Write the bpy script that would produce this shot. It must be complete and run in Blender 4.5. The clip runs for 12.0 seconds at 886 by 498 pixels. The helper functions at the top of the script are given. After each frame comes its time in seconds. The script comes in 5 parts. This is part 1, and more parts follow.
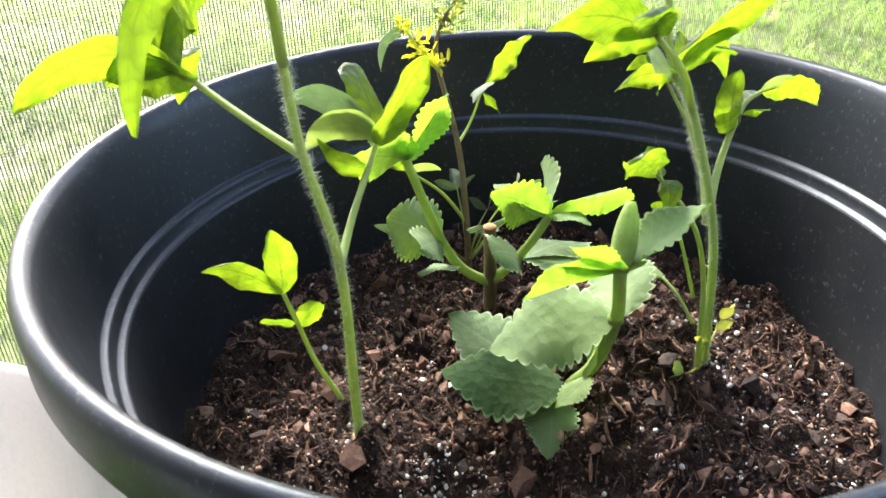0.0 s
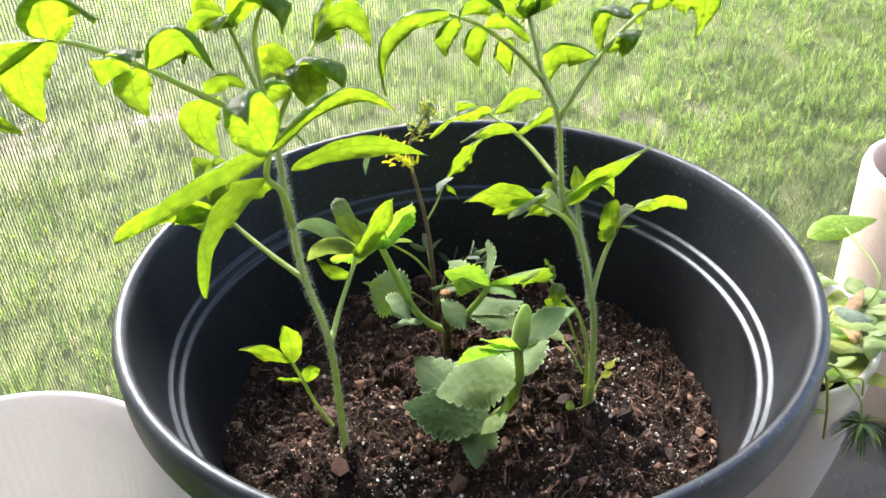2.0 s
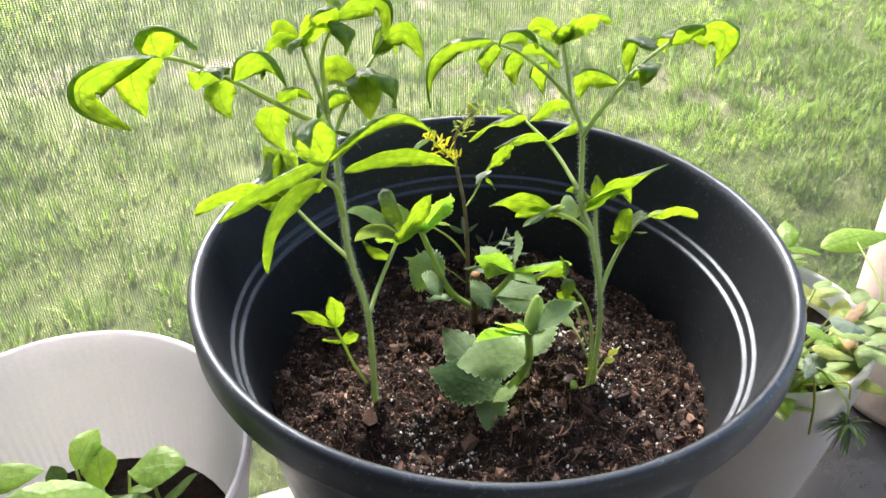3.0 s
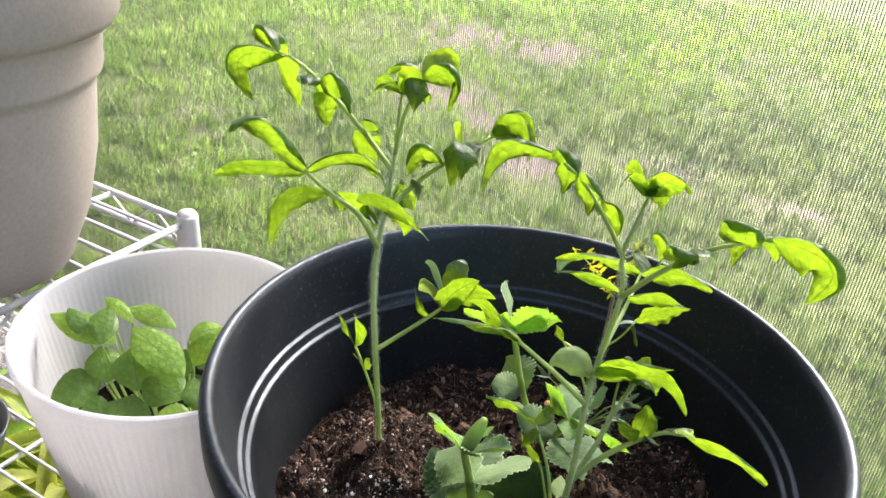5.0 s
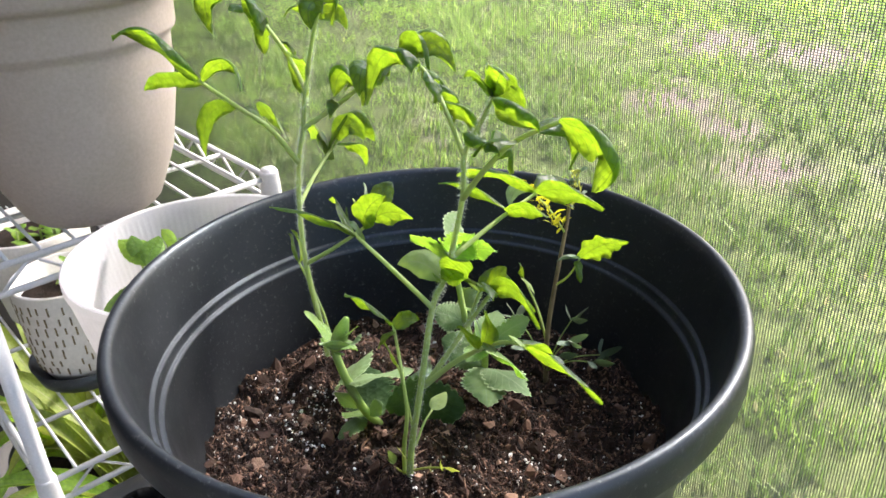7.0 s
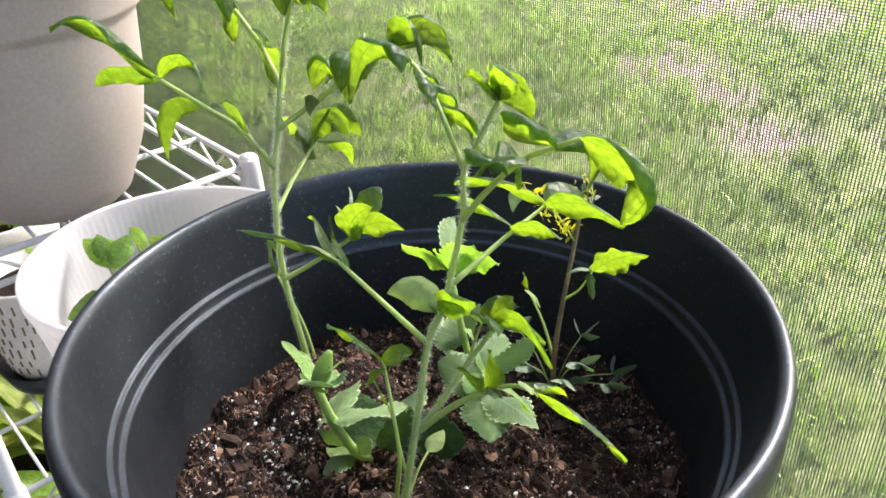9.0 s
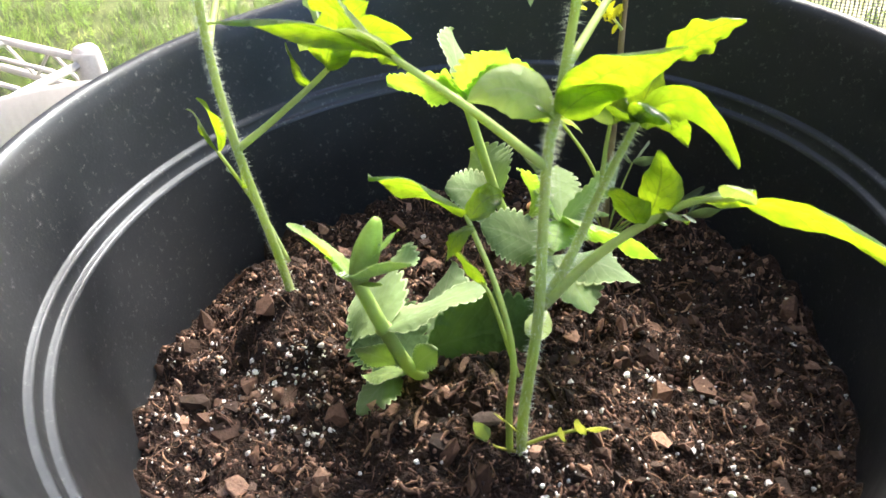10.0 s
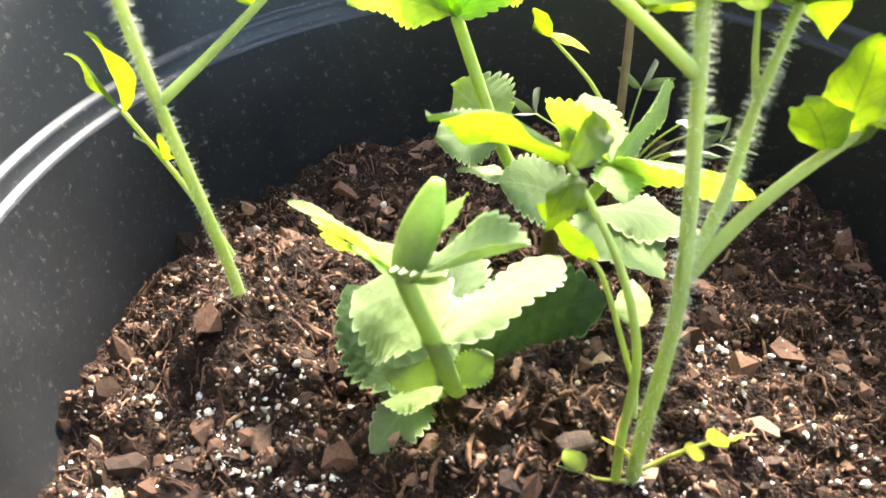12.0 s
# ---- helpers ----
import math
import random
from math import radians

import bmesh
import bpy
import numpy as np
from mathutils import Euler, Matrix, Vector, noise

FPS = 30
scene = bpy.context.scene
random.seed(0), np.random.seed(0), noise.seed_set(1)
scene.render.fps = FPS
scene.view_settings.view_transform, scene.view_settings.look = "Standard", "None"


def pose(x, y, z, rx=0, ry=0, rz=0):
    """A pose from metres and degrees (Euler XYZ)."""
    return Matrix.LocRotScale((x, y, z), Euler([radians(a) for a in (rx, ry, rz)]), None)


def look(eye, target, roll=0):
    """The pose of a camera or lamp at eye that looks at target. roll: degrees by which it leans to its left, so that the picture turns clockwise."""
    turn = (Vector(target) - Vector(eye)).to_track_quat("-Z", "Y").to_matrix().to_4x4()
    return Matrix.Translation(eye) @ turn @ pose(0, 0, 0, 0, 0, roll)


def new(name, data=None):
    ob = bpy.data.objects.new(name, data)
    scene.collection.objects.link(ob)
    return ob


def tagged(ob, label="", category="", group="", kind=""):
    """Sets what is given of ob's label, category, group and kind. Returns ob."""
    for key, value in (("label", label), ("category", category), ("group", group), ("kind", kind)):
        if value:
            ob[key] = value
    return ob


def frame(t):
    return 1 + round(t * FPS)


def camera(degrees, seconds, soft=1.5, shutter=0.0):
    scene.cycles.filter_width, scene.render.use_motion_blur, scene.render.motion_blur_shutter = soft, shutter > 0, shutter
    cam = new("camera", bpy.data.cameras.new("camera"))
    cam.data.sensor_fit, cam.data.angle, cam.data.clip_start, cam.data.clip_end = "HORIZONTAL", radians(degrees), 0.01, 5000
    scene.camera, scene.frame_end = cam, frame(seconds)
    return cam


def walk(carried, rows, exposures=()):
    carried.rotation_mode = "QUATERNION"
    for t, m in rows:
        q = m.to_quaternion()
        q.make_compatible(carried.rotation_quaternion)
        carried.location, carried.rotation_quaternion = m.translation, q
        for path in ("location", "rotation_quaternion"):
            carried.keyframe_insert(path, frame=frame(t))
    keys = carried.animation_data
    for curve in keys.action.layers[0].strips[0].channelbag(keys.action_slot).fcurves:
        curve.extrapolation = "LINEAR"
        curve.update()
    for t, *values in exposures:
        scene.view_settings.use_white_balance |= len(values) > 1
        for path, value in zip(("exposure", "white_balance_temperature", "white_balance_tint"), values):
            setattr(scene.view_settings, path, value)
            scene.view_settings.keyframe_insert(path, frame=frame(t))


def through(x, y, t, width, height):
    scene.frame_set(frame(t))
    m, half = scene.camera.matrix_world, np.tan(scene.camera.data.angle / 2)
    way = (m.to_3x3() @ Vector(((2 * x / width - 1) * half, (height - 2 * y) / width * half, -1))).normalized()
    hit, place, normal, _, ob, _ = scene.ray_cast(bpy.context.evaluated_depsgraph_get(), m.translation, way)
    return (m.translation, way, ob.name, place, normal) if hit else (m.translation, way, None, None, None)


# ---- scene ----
cam = camera(57.33, 12.0, soft=1.6)
cam.data.dof.use_dof = True
cam.data.dof.focus_distance = 0.40
cam.data.dof.aperture_fstop = 44.0
# seconds, x, y, z, yaw, pitch, roll
PATH = [
    (0, -0.1307, -0.2128, 0.3810, -24.85, -30.00, -2.23),
    (0.5, -0.1283, -0.2385, 0.4061, -26.09, -29.55, -2.06),
    (1, -0.1311, -0.2569, 0.4323, -26.05, -30.18, -2.34),
    (1.5, -0.1312, -0.2706, 0.4572, -24.85, -31.11, -2.71),
    (2, -0.1375, -0.2870, 0.4817, -23.76, -32.77, -2.21),
    (2.5, -0.1475, -0.3084, 0.5163, -21.45, -34.61, -1.46),
    (2.7, -0.1520, -0.3150, 0.5254, -20.94, -35.50, -0.73),
    (4.3, 0.0371, -0.3552, 0.5239, 7.11, -35.51, -0.86),
    (4.5, 0.0551, -0.3487, 0.5252, 12.98, -34.00, 0.14),
    (5, 0.1137, -0.3146, 0.5207, 27.97, -29.06, 5.22),
    (5.5, 0.2289, -0.2911, 0.5108, 44.26, -26.64, 7.26),
    (6, 0.2917, -0.2874, 0.5143, 50.35, -26.54, 4.48),
    (6.5, 0.3040, -0.2595, 0.5082, 51.17, -27.29, 0.02),
    (7, 0.2789, -0.2237, 0.4816, 49.67, -27.92, -2.69),
    (7.2, 0.2741, -0.2162, 0.4848, 49.36, -28.12, -3.42),
    (8.8, 0.2414, -0.1902, 0.4849, 49.83, -30.18, -2.83),
    (9, 0.2361, -0.1883, 0.4800, 49.13, -30.55, -2.80),
    (9.5, 0.1932, -0.1959, 0.4357, 44.20, -32.21, -4.20),
    (10, 0.1165, -0.1824, 0.3953, 35.42, -37.05, -6.36),
    (10.5, 0.0735, -0.1678, 0.3732, 28.76, -39.66, -7.00),
    (11, 0.0582, -0.1621, 0.3643, 23.78, -41.73, -5.93),
    (11.5, 0.0476, -0.1578, 0.3558, 21.99, -42.00, -5.46),
    (12, 0.0452, -0.1530, 0.3566, 22.42, -40.72, -4.46),
]
walk(cam, [(t, pose(x, y, z, 90 + pitch, 0, yaw) @ pose(0, 0, 0, 0, 0, roll)) for t, x, y, z, yaw, pitch, roll in PATH],
     exposures=[(0.0, 3.44, 6450, 13), (1.0, 3.22, 6450, 13), (2.5, 3.0, 6450, 13), (5.0, 2.78, 6450, 13), (9.0, 2.82, 6450, 13), (9.6, 3.12, 6500, 13), (10.3, 3.8, 7200, 13), (11.0, 4.27, 7400, 12), (12.0, 4.32, 7400, 12)])

# ---- world, sun ----
world = bpy.data.worlds.new("world")
scene.world = world
world.use_nodes = True
wn = world.node_tree.nodes
sky = wn.new("ShaderNodeTexSky")
sky.sky_type = "NISHITA"
sky.sun_disc = False
sky.sun_elevation = radians(42)
sky.sun_rotation = radians(0)
sky.dust_density = 4.0
wn["Background"].inputs["Strength"].default_value = 0.17
world.node_tree.links.new(sky.outputs["Color"], wn["Background"].inputs["Color"])
sun = new("sun", bpy.data.lights.new("sun", "SUN"))
sun.data.energy, sun.data.angle, sun.data.color = 3.35, radians(14), (1.0, 0.96, 0.9)
sun.matrix_world = look((0.2, 3.0, 2.7), (0, 0, 0))

# ---- materials ----


def node_mat(name):
    m = bpy.data.materials.new(name)
    m.use_nodes = True
    return m, m.node_tree.nodes, m.node_tree.links, m.node_tree.nodes["Principled BSDF"]


def ramp_between(n, l, fac, stops):
    r = n.new("ShaderNodeValToRGB")
    while len(r.color_ramp.elements) < len(stops):
        r.color_ramp.elements.new(0.5)
    for e, (p, c) in zip(r.color_ramp.elements, stops):
        e.position, e.color = p, (*c, 1)
    l.new(fac, r.inputs["Fac"])
    return r.outputs["Color"]


def noise_at(n, l, scale, detail=4.0, vec=None, rough=0.55):
    t = n.new("ShaderNodeTexNoise")
    t.inputs["Scale"].default_value, t.inputs["Detail"].default_value = scale, detail
    t.inputs["Roughness"].default_value = rough
    if vec is not None:
        l.new(vec, t.inputs["Vector"])
    return t.outputs["Fac"]


def coords(n):
    return n.new("ShaderNodeTexCoord").outputs["Object"]


def mix_col(n, l, a, b, fac, mode="MIX"):
    m = n.new("ShaderNodeMix")
    m.data_type, m.blend_type = "RGBA", mode
    for sock, v in ((m.inputs[6], a), (m.inputs[7], b), (m.inputs[0], fac)):
        if hasattr(v, "links"):
            l.new(v, sock)
        else:
            sock.default_value = v if isinstance(v, (int, float)) else (*v, 1)
    return m.outputs[2]


def add_bump(n, l, bsdf, height, strength=0.3, dist=0.001):
    b = n.new("ShaderNodeBump")
    b.inputs["Strength"].default_value, b.inputs["Distance"].default_value = strength, dist
    l.new(height, b.inputs["Height"])
    l.new(b.outputs["Normal"], bsdf.inputs["Normal"])


def surface(name, dark, light, scale=30, fine=300, rough=0.5, bump=0.15, dist=0.0006, wear=None, wear_scale=12, wear_at=0.62, rough_var=0.15, spec=0.5):
    """A plain surface with broad stains, fine grain and, where given, worn patches of another colour."""
    m, n, l, b = node_mat(name)
    v = coords(n)
    broad, grain = noise_at(n, l, scale, 5, v), noise_at(n, l, fine, 3, v)
    col = ramp_between(n, l, broad, [(0.3, dark), (0.7, light)])
    g = ramp_between(n, l, grain, [(0.25, (0.82, 0.82, 0.82)), (0.75, (1.0, 1.0, 1.0))])
    col = mix_col(n, l, col, g, 1.0, "MULTIPLY")
    if wear:
        w = ramp_between(n, l, noise_at(n, l, wear_scale, 8, v, 0.7), [(wear_at, (0, 0, 0)), (wear_at + 0.14, (1, 1, 1))])
        col = mix_col(n, l, col, wear, w)
    l.new(col, b.inputs["Base Color"])
    mr = n.new("ShaderNodeMapRange")
    mr.inputs["To Min"].default_value, mr.inputs["To Max"].default_value = rough - rough_var, rough + rough_var
    l.new(noise_at(n, l, scale * 2.3, 4, v), mr.inputs["Value"])
    l.new(mr.outputs["Result"], b.inputs["Roughness"])
    b.inputs["Specular IOR Level"].default_value = spec
    add_bump(n, l, b, grain, bump, dist)
    return m


def leaf_mat(name, top, glow, vein, rough=0.5, through=0.5, stain=None, relief=0.5, lines=0.5, margin=None):
    """A thin leaf: gloss on the face, light shining through, paler veins along the leaf's own map."""
    m, n, l, b = node_mat(name)
    uv = n.new("ShaderNodeTexCoord").outputs["UV"]
    v = coords(n)
    sep = n.new("ShaderNodeSeparateXYZ")
    l.new(uv, sep.inputs[0])

    def mth(op, a, c=None):
        q = n.new("ShaderNodeMath")
        q.operation = op
        for i, val in enumerate((a, c)):
            if val is None:
                continue
            if hasattr(val, "links"):
                l.new(val, q.inputs[i])
            else:
                q.inputs[i].default_value = val
        return q.outputs[0]

    side = mth("ABSOLUTE", mth("SUBTRACT", sep.outputs[1], 0.5))
    mid = mth("LESS_THAN", side, 0.022)
    slant = mth("SUBTRACT", mth("MULTIPLY", sep.outputs[0], 8.0), mth("MULTIPLY", side, 5.0))
    wob = mth("ADD", slant, mth("MULTIPLY", noise_at(n, l, 90, 2, v), 0.7))
    rib = mth("LESS_THAN", mth("ABSOLUTE", mth("SUBTRACT", mth("FRACT", wob), 0.5)), 0.055)
    veins = mth("MAXIMUM", mid, mth("MULTIPLY", rib, 0.75))
    broad, fine = noise_at(n, l, 45, 4, v), noise_at(n, l, 420, 3, v)
    rnd = n.new("ShaderNodeObjectInfo").outputs["Random"]
    col = ramp_between(n, l, broad, [(0.3, tuple(c * 0.75 for c in top)), (0.7, top)])
    shade = ramp_between(n, l, rnd, [(0.0, (0.78, 0.8, 0.8)), (1.0, (1.15, 1.1, 1.0))])
    col = mix_col(n, l, col, shade, 1.0, "MULTIPLY")
    col = mix_col(n, l, col, vein, mth("MULTIPLY", veins, lines))
    if stain:
        w = ramp_between(n, l, noise_at(n, l, 70, 6, v, 0.7), [(0.6, (0, 0, 0)), (0.72, (1, 1, 1))])
        col = mix_col(n, l, col, stain, w)
    if margin:
        col = mix_col(n, l, col, margin, mth("GREATER_THAN", side, 0.468))
    l.new(col, b.inputs["Base Color"])
    b.inputs["Roughness"].default_value = rough
    b.inputs["Specular IOR Level"].default_value = 0.35
    cells = n.new("ShaderNodeTexVoronoi")
    cells.inputs["Scale"].default_value = 260
    l.new(v, cells.inputs["Vector"])
    h = mth("SUBTRACT", mth("ADD", mth("MULTIPLY", cells.outputs["Distance"], 0.8), mth("MULTIPLY", fine, 0.4)), mth("MULTIPLY", veins, 0.9))
    add_bump(n, l, b, h, relief, 0.0013)
    t = n.new("ShaderNodeBsdfTranslucent")
    tc = ramp_between(n, l, broad, [(0.3, tuple(c * 0.84 for c in glow)), (0.7, glow)])
    tc = mix_col(n, l, tc, ramp_between(n, l, cells.outputs["Distance"], [(0.0, (1.05, 1.05, 1.05)), (0.9, (0.6, 0.68, 0.6))]), 1.0, "MULTIPLY")
    tc = mix_col(n, l, tc, shade, 1.0, "MULTIPLY")
    tc = mix_col(n, l, tc, tuple(c * 0.4 for c in glow), mth("MULTIPLY", veins, 0.85))
    l.new(tc, t.inputs["Color"])
    l.new(b.inputs["Normal"].links[0].from_socket, t.inputs["Normal"])
    mx = n.new("ShaderNodeMixShader")
    mx.inputs[0].default_value = through
    l.new(b.outputs[0], mx.inputs[1])
    l.new(t.outputs[0], mx.inputs[2])
    l.new(mx.outputs[0], n["Material Output"].inputs["Surface"])
    return m


def random_mat(name, stops, rough=0.8, fine=900, bump=0.6, dist=0.0006, spec=0.3):
    """Colour drawn for each loose piece of a mesh, with a fine grain."""
    m, n, l, b = node_mat(name)
    v = coords(n)
    rnd = n.new("ShaderNodeNewGeometry").outputs["Random Per Island"]
    col = ramp_between(n, l, rnd, stops)
    g = ramp_between(n, l, noise_at(n, l, fine, 4, v), [(0.3, (0.6, 0.6, 0.6)), (0.7, (1.1, 1.1, 1.1))])
    l.new(mix_col(n, l, col, g, 1.0, "MULTIPLY"), b.inputs["Base Color"])
    b.inputs["Roughness"].default_value = rough
    b.inputs["Specular IOR Level"].default_value = spec
    add_bump(n, l, b, noise_at(n, l, fine * 0.6, 4, v), bump, dist)
    return m


M_BLACK = surface("black_plastic", (0.0098, 0.0112, 0.0132), (0.021, 0.0227, 0.025), 26, 900, 0.4, 0.2, 0.0003, wear=(0.1, 0.1, 0.1), wear_scale=380, wear_at=0.575, rough_var=0.1, spec=0.45)
M_BLACK.node_tree.nodes["Principled BSDF"].inputs["Specular Tint"].default_value = (0.72, 0.86, 1.0, 1)
M_TABLE = surface("dark_resin", (0.012, 0.013, 0.015), (0.03, 0.032, 0.035), 9, 500, 0.22, 0.12, 0.0004, wear=(0.1, 0.1, 0.1), wear_scale=6, wear_at=0.64, rough_var=0.08, spec=0.65)
M_WHITE = surface("white_plastic", (0.56, 0.56, 0.575), (0.62, 0.62, 0.635), 8, 500, 0.42, 0.05, 0.0003)


def shine_through(m, colour, share):
    """Thin plastic that lets some light pass."""
    n, l = m.node_tree.nodes, m.node_tree.links
    t, mx = n.new("ShaderNodeBsdfTranslucent"), n.new("ShaderNodeMixShader")
    t.inputs["Color"].default_value = (*colour, 1)
    mx.inputs[0].default_value = share
    l.new(n["Principled BSDF"].outputs[0], mx.inputs[1])
    l.new(t.outputs[0], mx.inputs[2])
    l.new(mx.outputs[0], n["Material Output"].inputs["Surface"])


shine_through(M_WHITE, (0.85, 0.84, 0.85), 0.4)
M_WIRE = surface("white_coated_wire", (0.52, 0.52, 0.52), (0.62, 0.62, 0.62), 20, 600, 0.35, 0.05, 0.0003, wear=(0.35, 0.33, 0.3), wear_scale=30, wear_at=0.72)
M_BEIGE = surface("beige_resin", (0.29, 0.25, 0.225), (0.36, 0.31, 0.28), 7, 350, 0.62, 0.12, 0.0005, wear=(0.46, 0.43, 0.41), wear_scale=18, wear_at=0.7)
M_PINK = surface("pale_pink_ceramic", (0.62, 0.5, 0.43), (0.7, 0.58, 0.5), 8, 300, 0.5, 0.08, 0.0004)
M_CREAM = surface("cream_ceramic", (0.62, 0.6, 0.56), (0.72, 0.7, 0.66), 9, 300, 0.4, 0.06, 0.0004)
M_CONCRETE = surface("pale_concrete", (0.5, 0.46, 0.42), (0.66, 0.62, 0.57), 5, 140, 0.85, 0.4, 0.002)
M_WALL = surface("unseen_wall", (0.16, 0.15, 0.14), (0.21, 0.2, 0.19), 2, 60, 0.7, 0.2, 0.002)
M_CEIL = surface("unseen_ceiling", (0.2, 0.19, 0.18), (0.26, 0.25, 0.24), 2, 60, 0.7, 0.2, 0.002)
M_FLOOR = surface("porch_floor_paint", (0.05, 0.049, 0.047), (0.085, 0.083, 0.08), 3, 120, 0.7, 0.3, 0.002)
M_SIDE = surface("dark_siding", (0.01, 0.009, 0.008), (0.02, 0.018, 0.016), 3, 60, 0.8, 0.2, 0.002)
M_MESH = surface("grey_screen_wire", (0.012, 0.013, 0.015), (0.028, 0.029, 0.031), 30, 300, 0.5, 0.0)
M_SOIL = surface("potting_soil", (0.008, 0.0045, 0.0032), (0.05, 0.028, 0.019), 160, 900, 0.9, 1.0, 0.003, wear=(0.1, 0.055, 0.036), wear_scale=200, wear_at=0.57, spec=0.25)
M_CRUMB = random_mat("soil_crumbs", [(0.0, (0.008, 0.0045, 0.0032)), (0.5, (0.056, 0.029, 0.019)), (0.84, (0.2, 0.112, 0.075)), (1.0, (0.42, 0.26, 0.18))])
M_FIBRE = random_mat("coir_fibre", [(0.0, (0.02, 0.01, 0.007)), (0.6, (0.1, 0.05, 0.032)), (1.0, (0.32, 0.19, 0.12))], fine=700)
M_BARK = random_mat("bark_chips", [(0.0, (0.03, 0.016, 0.011)), (0.6, (0.08, 0.042, 0.027)), (1.0, (0.2, 0.115, 0.075))], fine=500)
M_PERLITE = random_mat("perlite", [(0.0, (0.5, 0.33, 0.2)), (0.12, (0.55, 0.48, 0.42)), (0.5, (0.7, 0.66, 0.6)), (1.0, (0.85, 0.83, 0.8))], rough=0.9, fine=1500, bump=0.4)
M_STEM = surface("green_stem", (0.27, 0.37, 0.12), (0.38, 0.48, 0.17), 60, 900, 0.6, 0.4, 0.0005, wear=(0.45, 0.42, 0.25), wear_scale=40, wear_at=0.66)
shine_through(M_STEM, (0.58, 0.74, 0.14), 0.3)
M_CUT = surface("cut_wood", (0.3, 0.14, 0.06), (0.42, 0.22, 0.1), 200, 900, 0.8, 0.4, 0.0004)
M_WOODY = surface("woody_stem", (0.13, 0.1, 0.05), (0.24, 0.19, 0.1), 80, 900, 0.7, 0.5, 0.0005)
M_LEAF = leaf_mat("tomato_leaf", (0.042, 0.085, 0.046), (0.32, 0.5, 0.016), (0.09, 0.16, 0.07), rough=0.33, through=0.6, relief=0.85)
M_SAGE = leaf_mat("fuzzy_sage_leaf", (0.19, 0.285, 0.14), (0.22, 0.4, 0.04), (0.29, 0.39, 0.22), rough=0.85, through=0.2, relief=0.3, lines=0.4, margin=(0.42, 0.52, 0.3))
M_SAGE_YOUNG = leaf_mat("young_sage_leaf", (0.23, 0.36, 0.14), (0.44, 0.78, 0.05), (0.3, 0.43, 0.2), rough=0.75, through=0.5, relief=0.5, lines=0.22, margin=(0.45, 0.55, 0.27))
# darker copy of the sage leaf: shade from upper leaves put in the colour
M_SAGE_SHADED = leaf_mat("shaded_sage_leaf", (0.05, 0.105, 0.034), (0.12, 0.24, 0.02), (0.09, 0.16, 0.06), rough=0.92, through=0.18, relief=0.7, lines=0.3, margin=(0.16, 0.25, 0.1))
M_SAGE_STEM = surface("smooth_green_stem", (0.27, 0.4, 0.1), (0.36, 0.48, 0.15), 120, 1200, 0.6, 0.3, 0.0004)
shine_through(M_SAGE_STEM, (0.5, 0.68, 0.14), 0.28)
M_BUD = surface("fuzzy_bud", (0.24, 0.34, 0.1), (0.36, 0.46, 0.17), 300, 1200, 0.8, 0.6, 0.0006)
shine_through(M_BUD, (0.5, 0.75, 0.12), 0.35)
M_FLOWER = leaf_mat("yellow_sprig", (0.55, 0.54, 0.03), (0.75, 0.74, 0.04), (0.4, 0.4, 0.1))

# ---- building tools ----


def part(name, bm, material, parent=None, label="", smooth=True):
    me = bpy.data.meshes.new(name)
    bm.to_mesh(me)
    bm.free()
    me.materials.append(material)
    if smooth:
        me.polygons.foreach_set("use_smooth", [True] * len(me.polygons))
    ob = new(name, me)
    ob.parent = parent
    if label:
        ob["label"] = label
    return ob


def from_lists(name, verts, faces, material, parent=None, label="", smooth=True):
    me = bpy.data.meshes.new(name)
    me.from_pydata(verts, [], faces)
    me.update()
    me.materials.append(material)
    if smooth:
        me.polygons.foreach_set("use_smooth", [True] * len(me.polygons))
    ob = new(name, me)
    ob.parent = parent
    if label:
        ob["label"] = label
    return ob


def thing(name, place, label, category, group="", kind=""):
    ob = new(name)
    ob.location = place
    ob.empty_display_size = 0.02
    return tagged(ob, label, category, group, kind)


def lathe(profile, seg=96, ripple=None):
    """A turned shape from (radius, height) pairs; ripple(angle, height) scales the radius."""
    bm = bmesh.new()
    rings = []
    for r, z in profile:
        if r < 1e-6:
            rings.append([bm.verts.new((0, 0, z))])
        else:
            rings.append([bm.verts.new((r * k * math.cos(a), r * k * math.sin(a), z))
                          for a in (2 * math.pi * i / seg for i in range(seg)) for k in (ripple(a, z) if ripple else 1.0,)])
    for p, q in zip(rings, rings[1:]):
        for i in range(seg):
            j = (i + 1) % seg
            if len(p) == 1 and len(q) > 1:
                bm.faces.new((p[0], q[j], q[i]))
            elif len(q) == 1 and len(p) > 1:
                bm.faces.new((p[i], p[j], q[0]))
            elif len(p) > 1:
                bm.faces.new((p[i], p[j], q[j], q[i]))
    bmesh.ops.recalc_face_normals(bm, faces=bm.faces)
    return bm


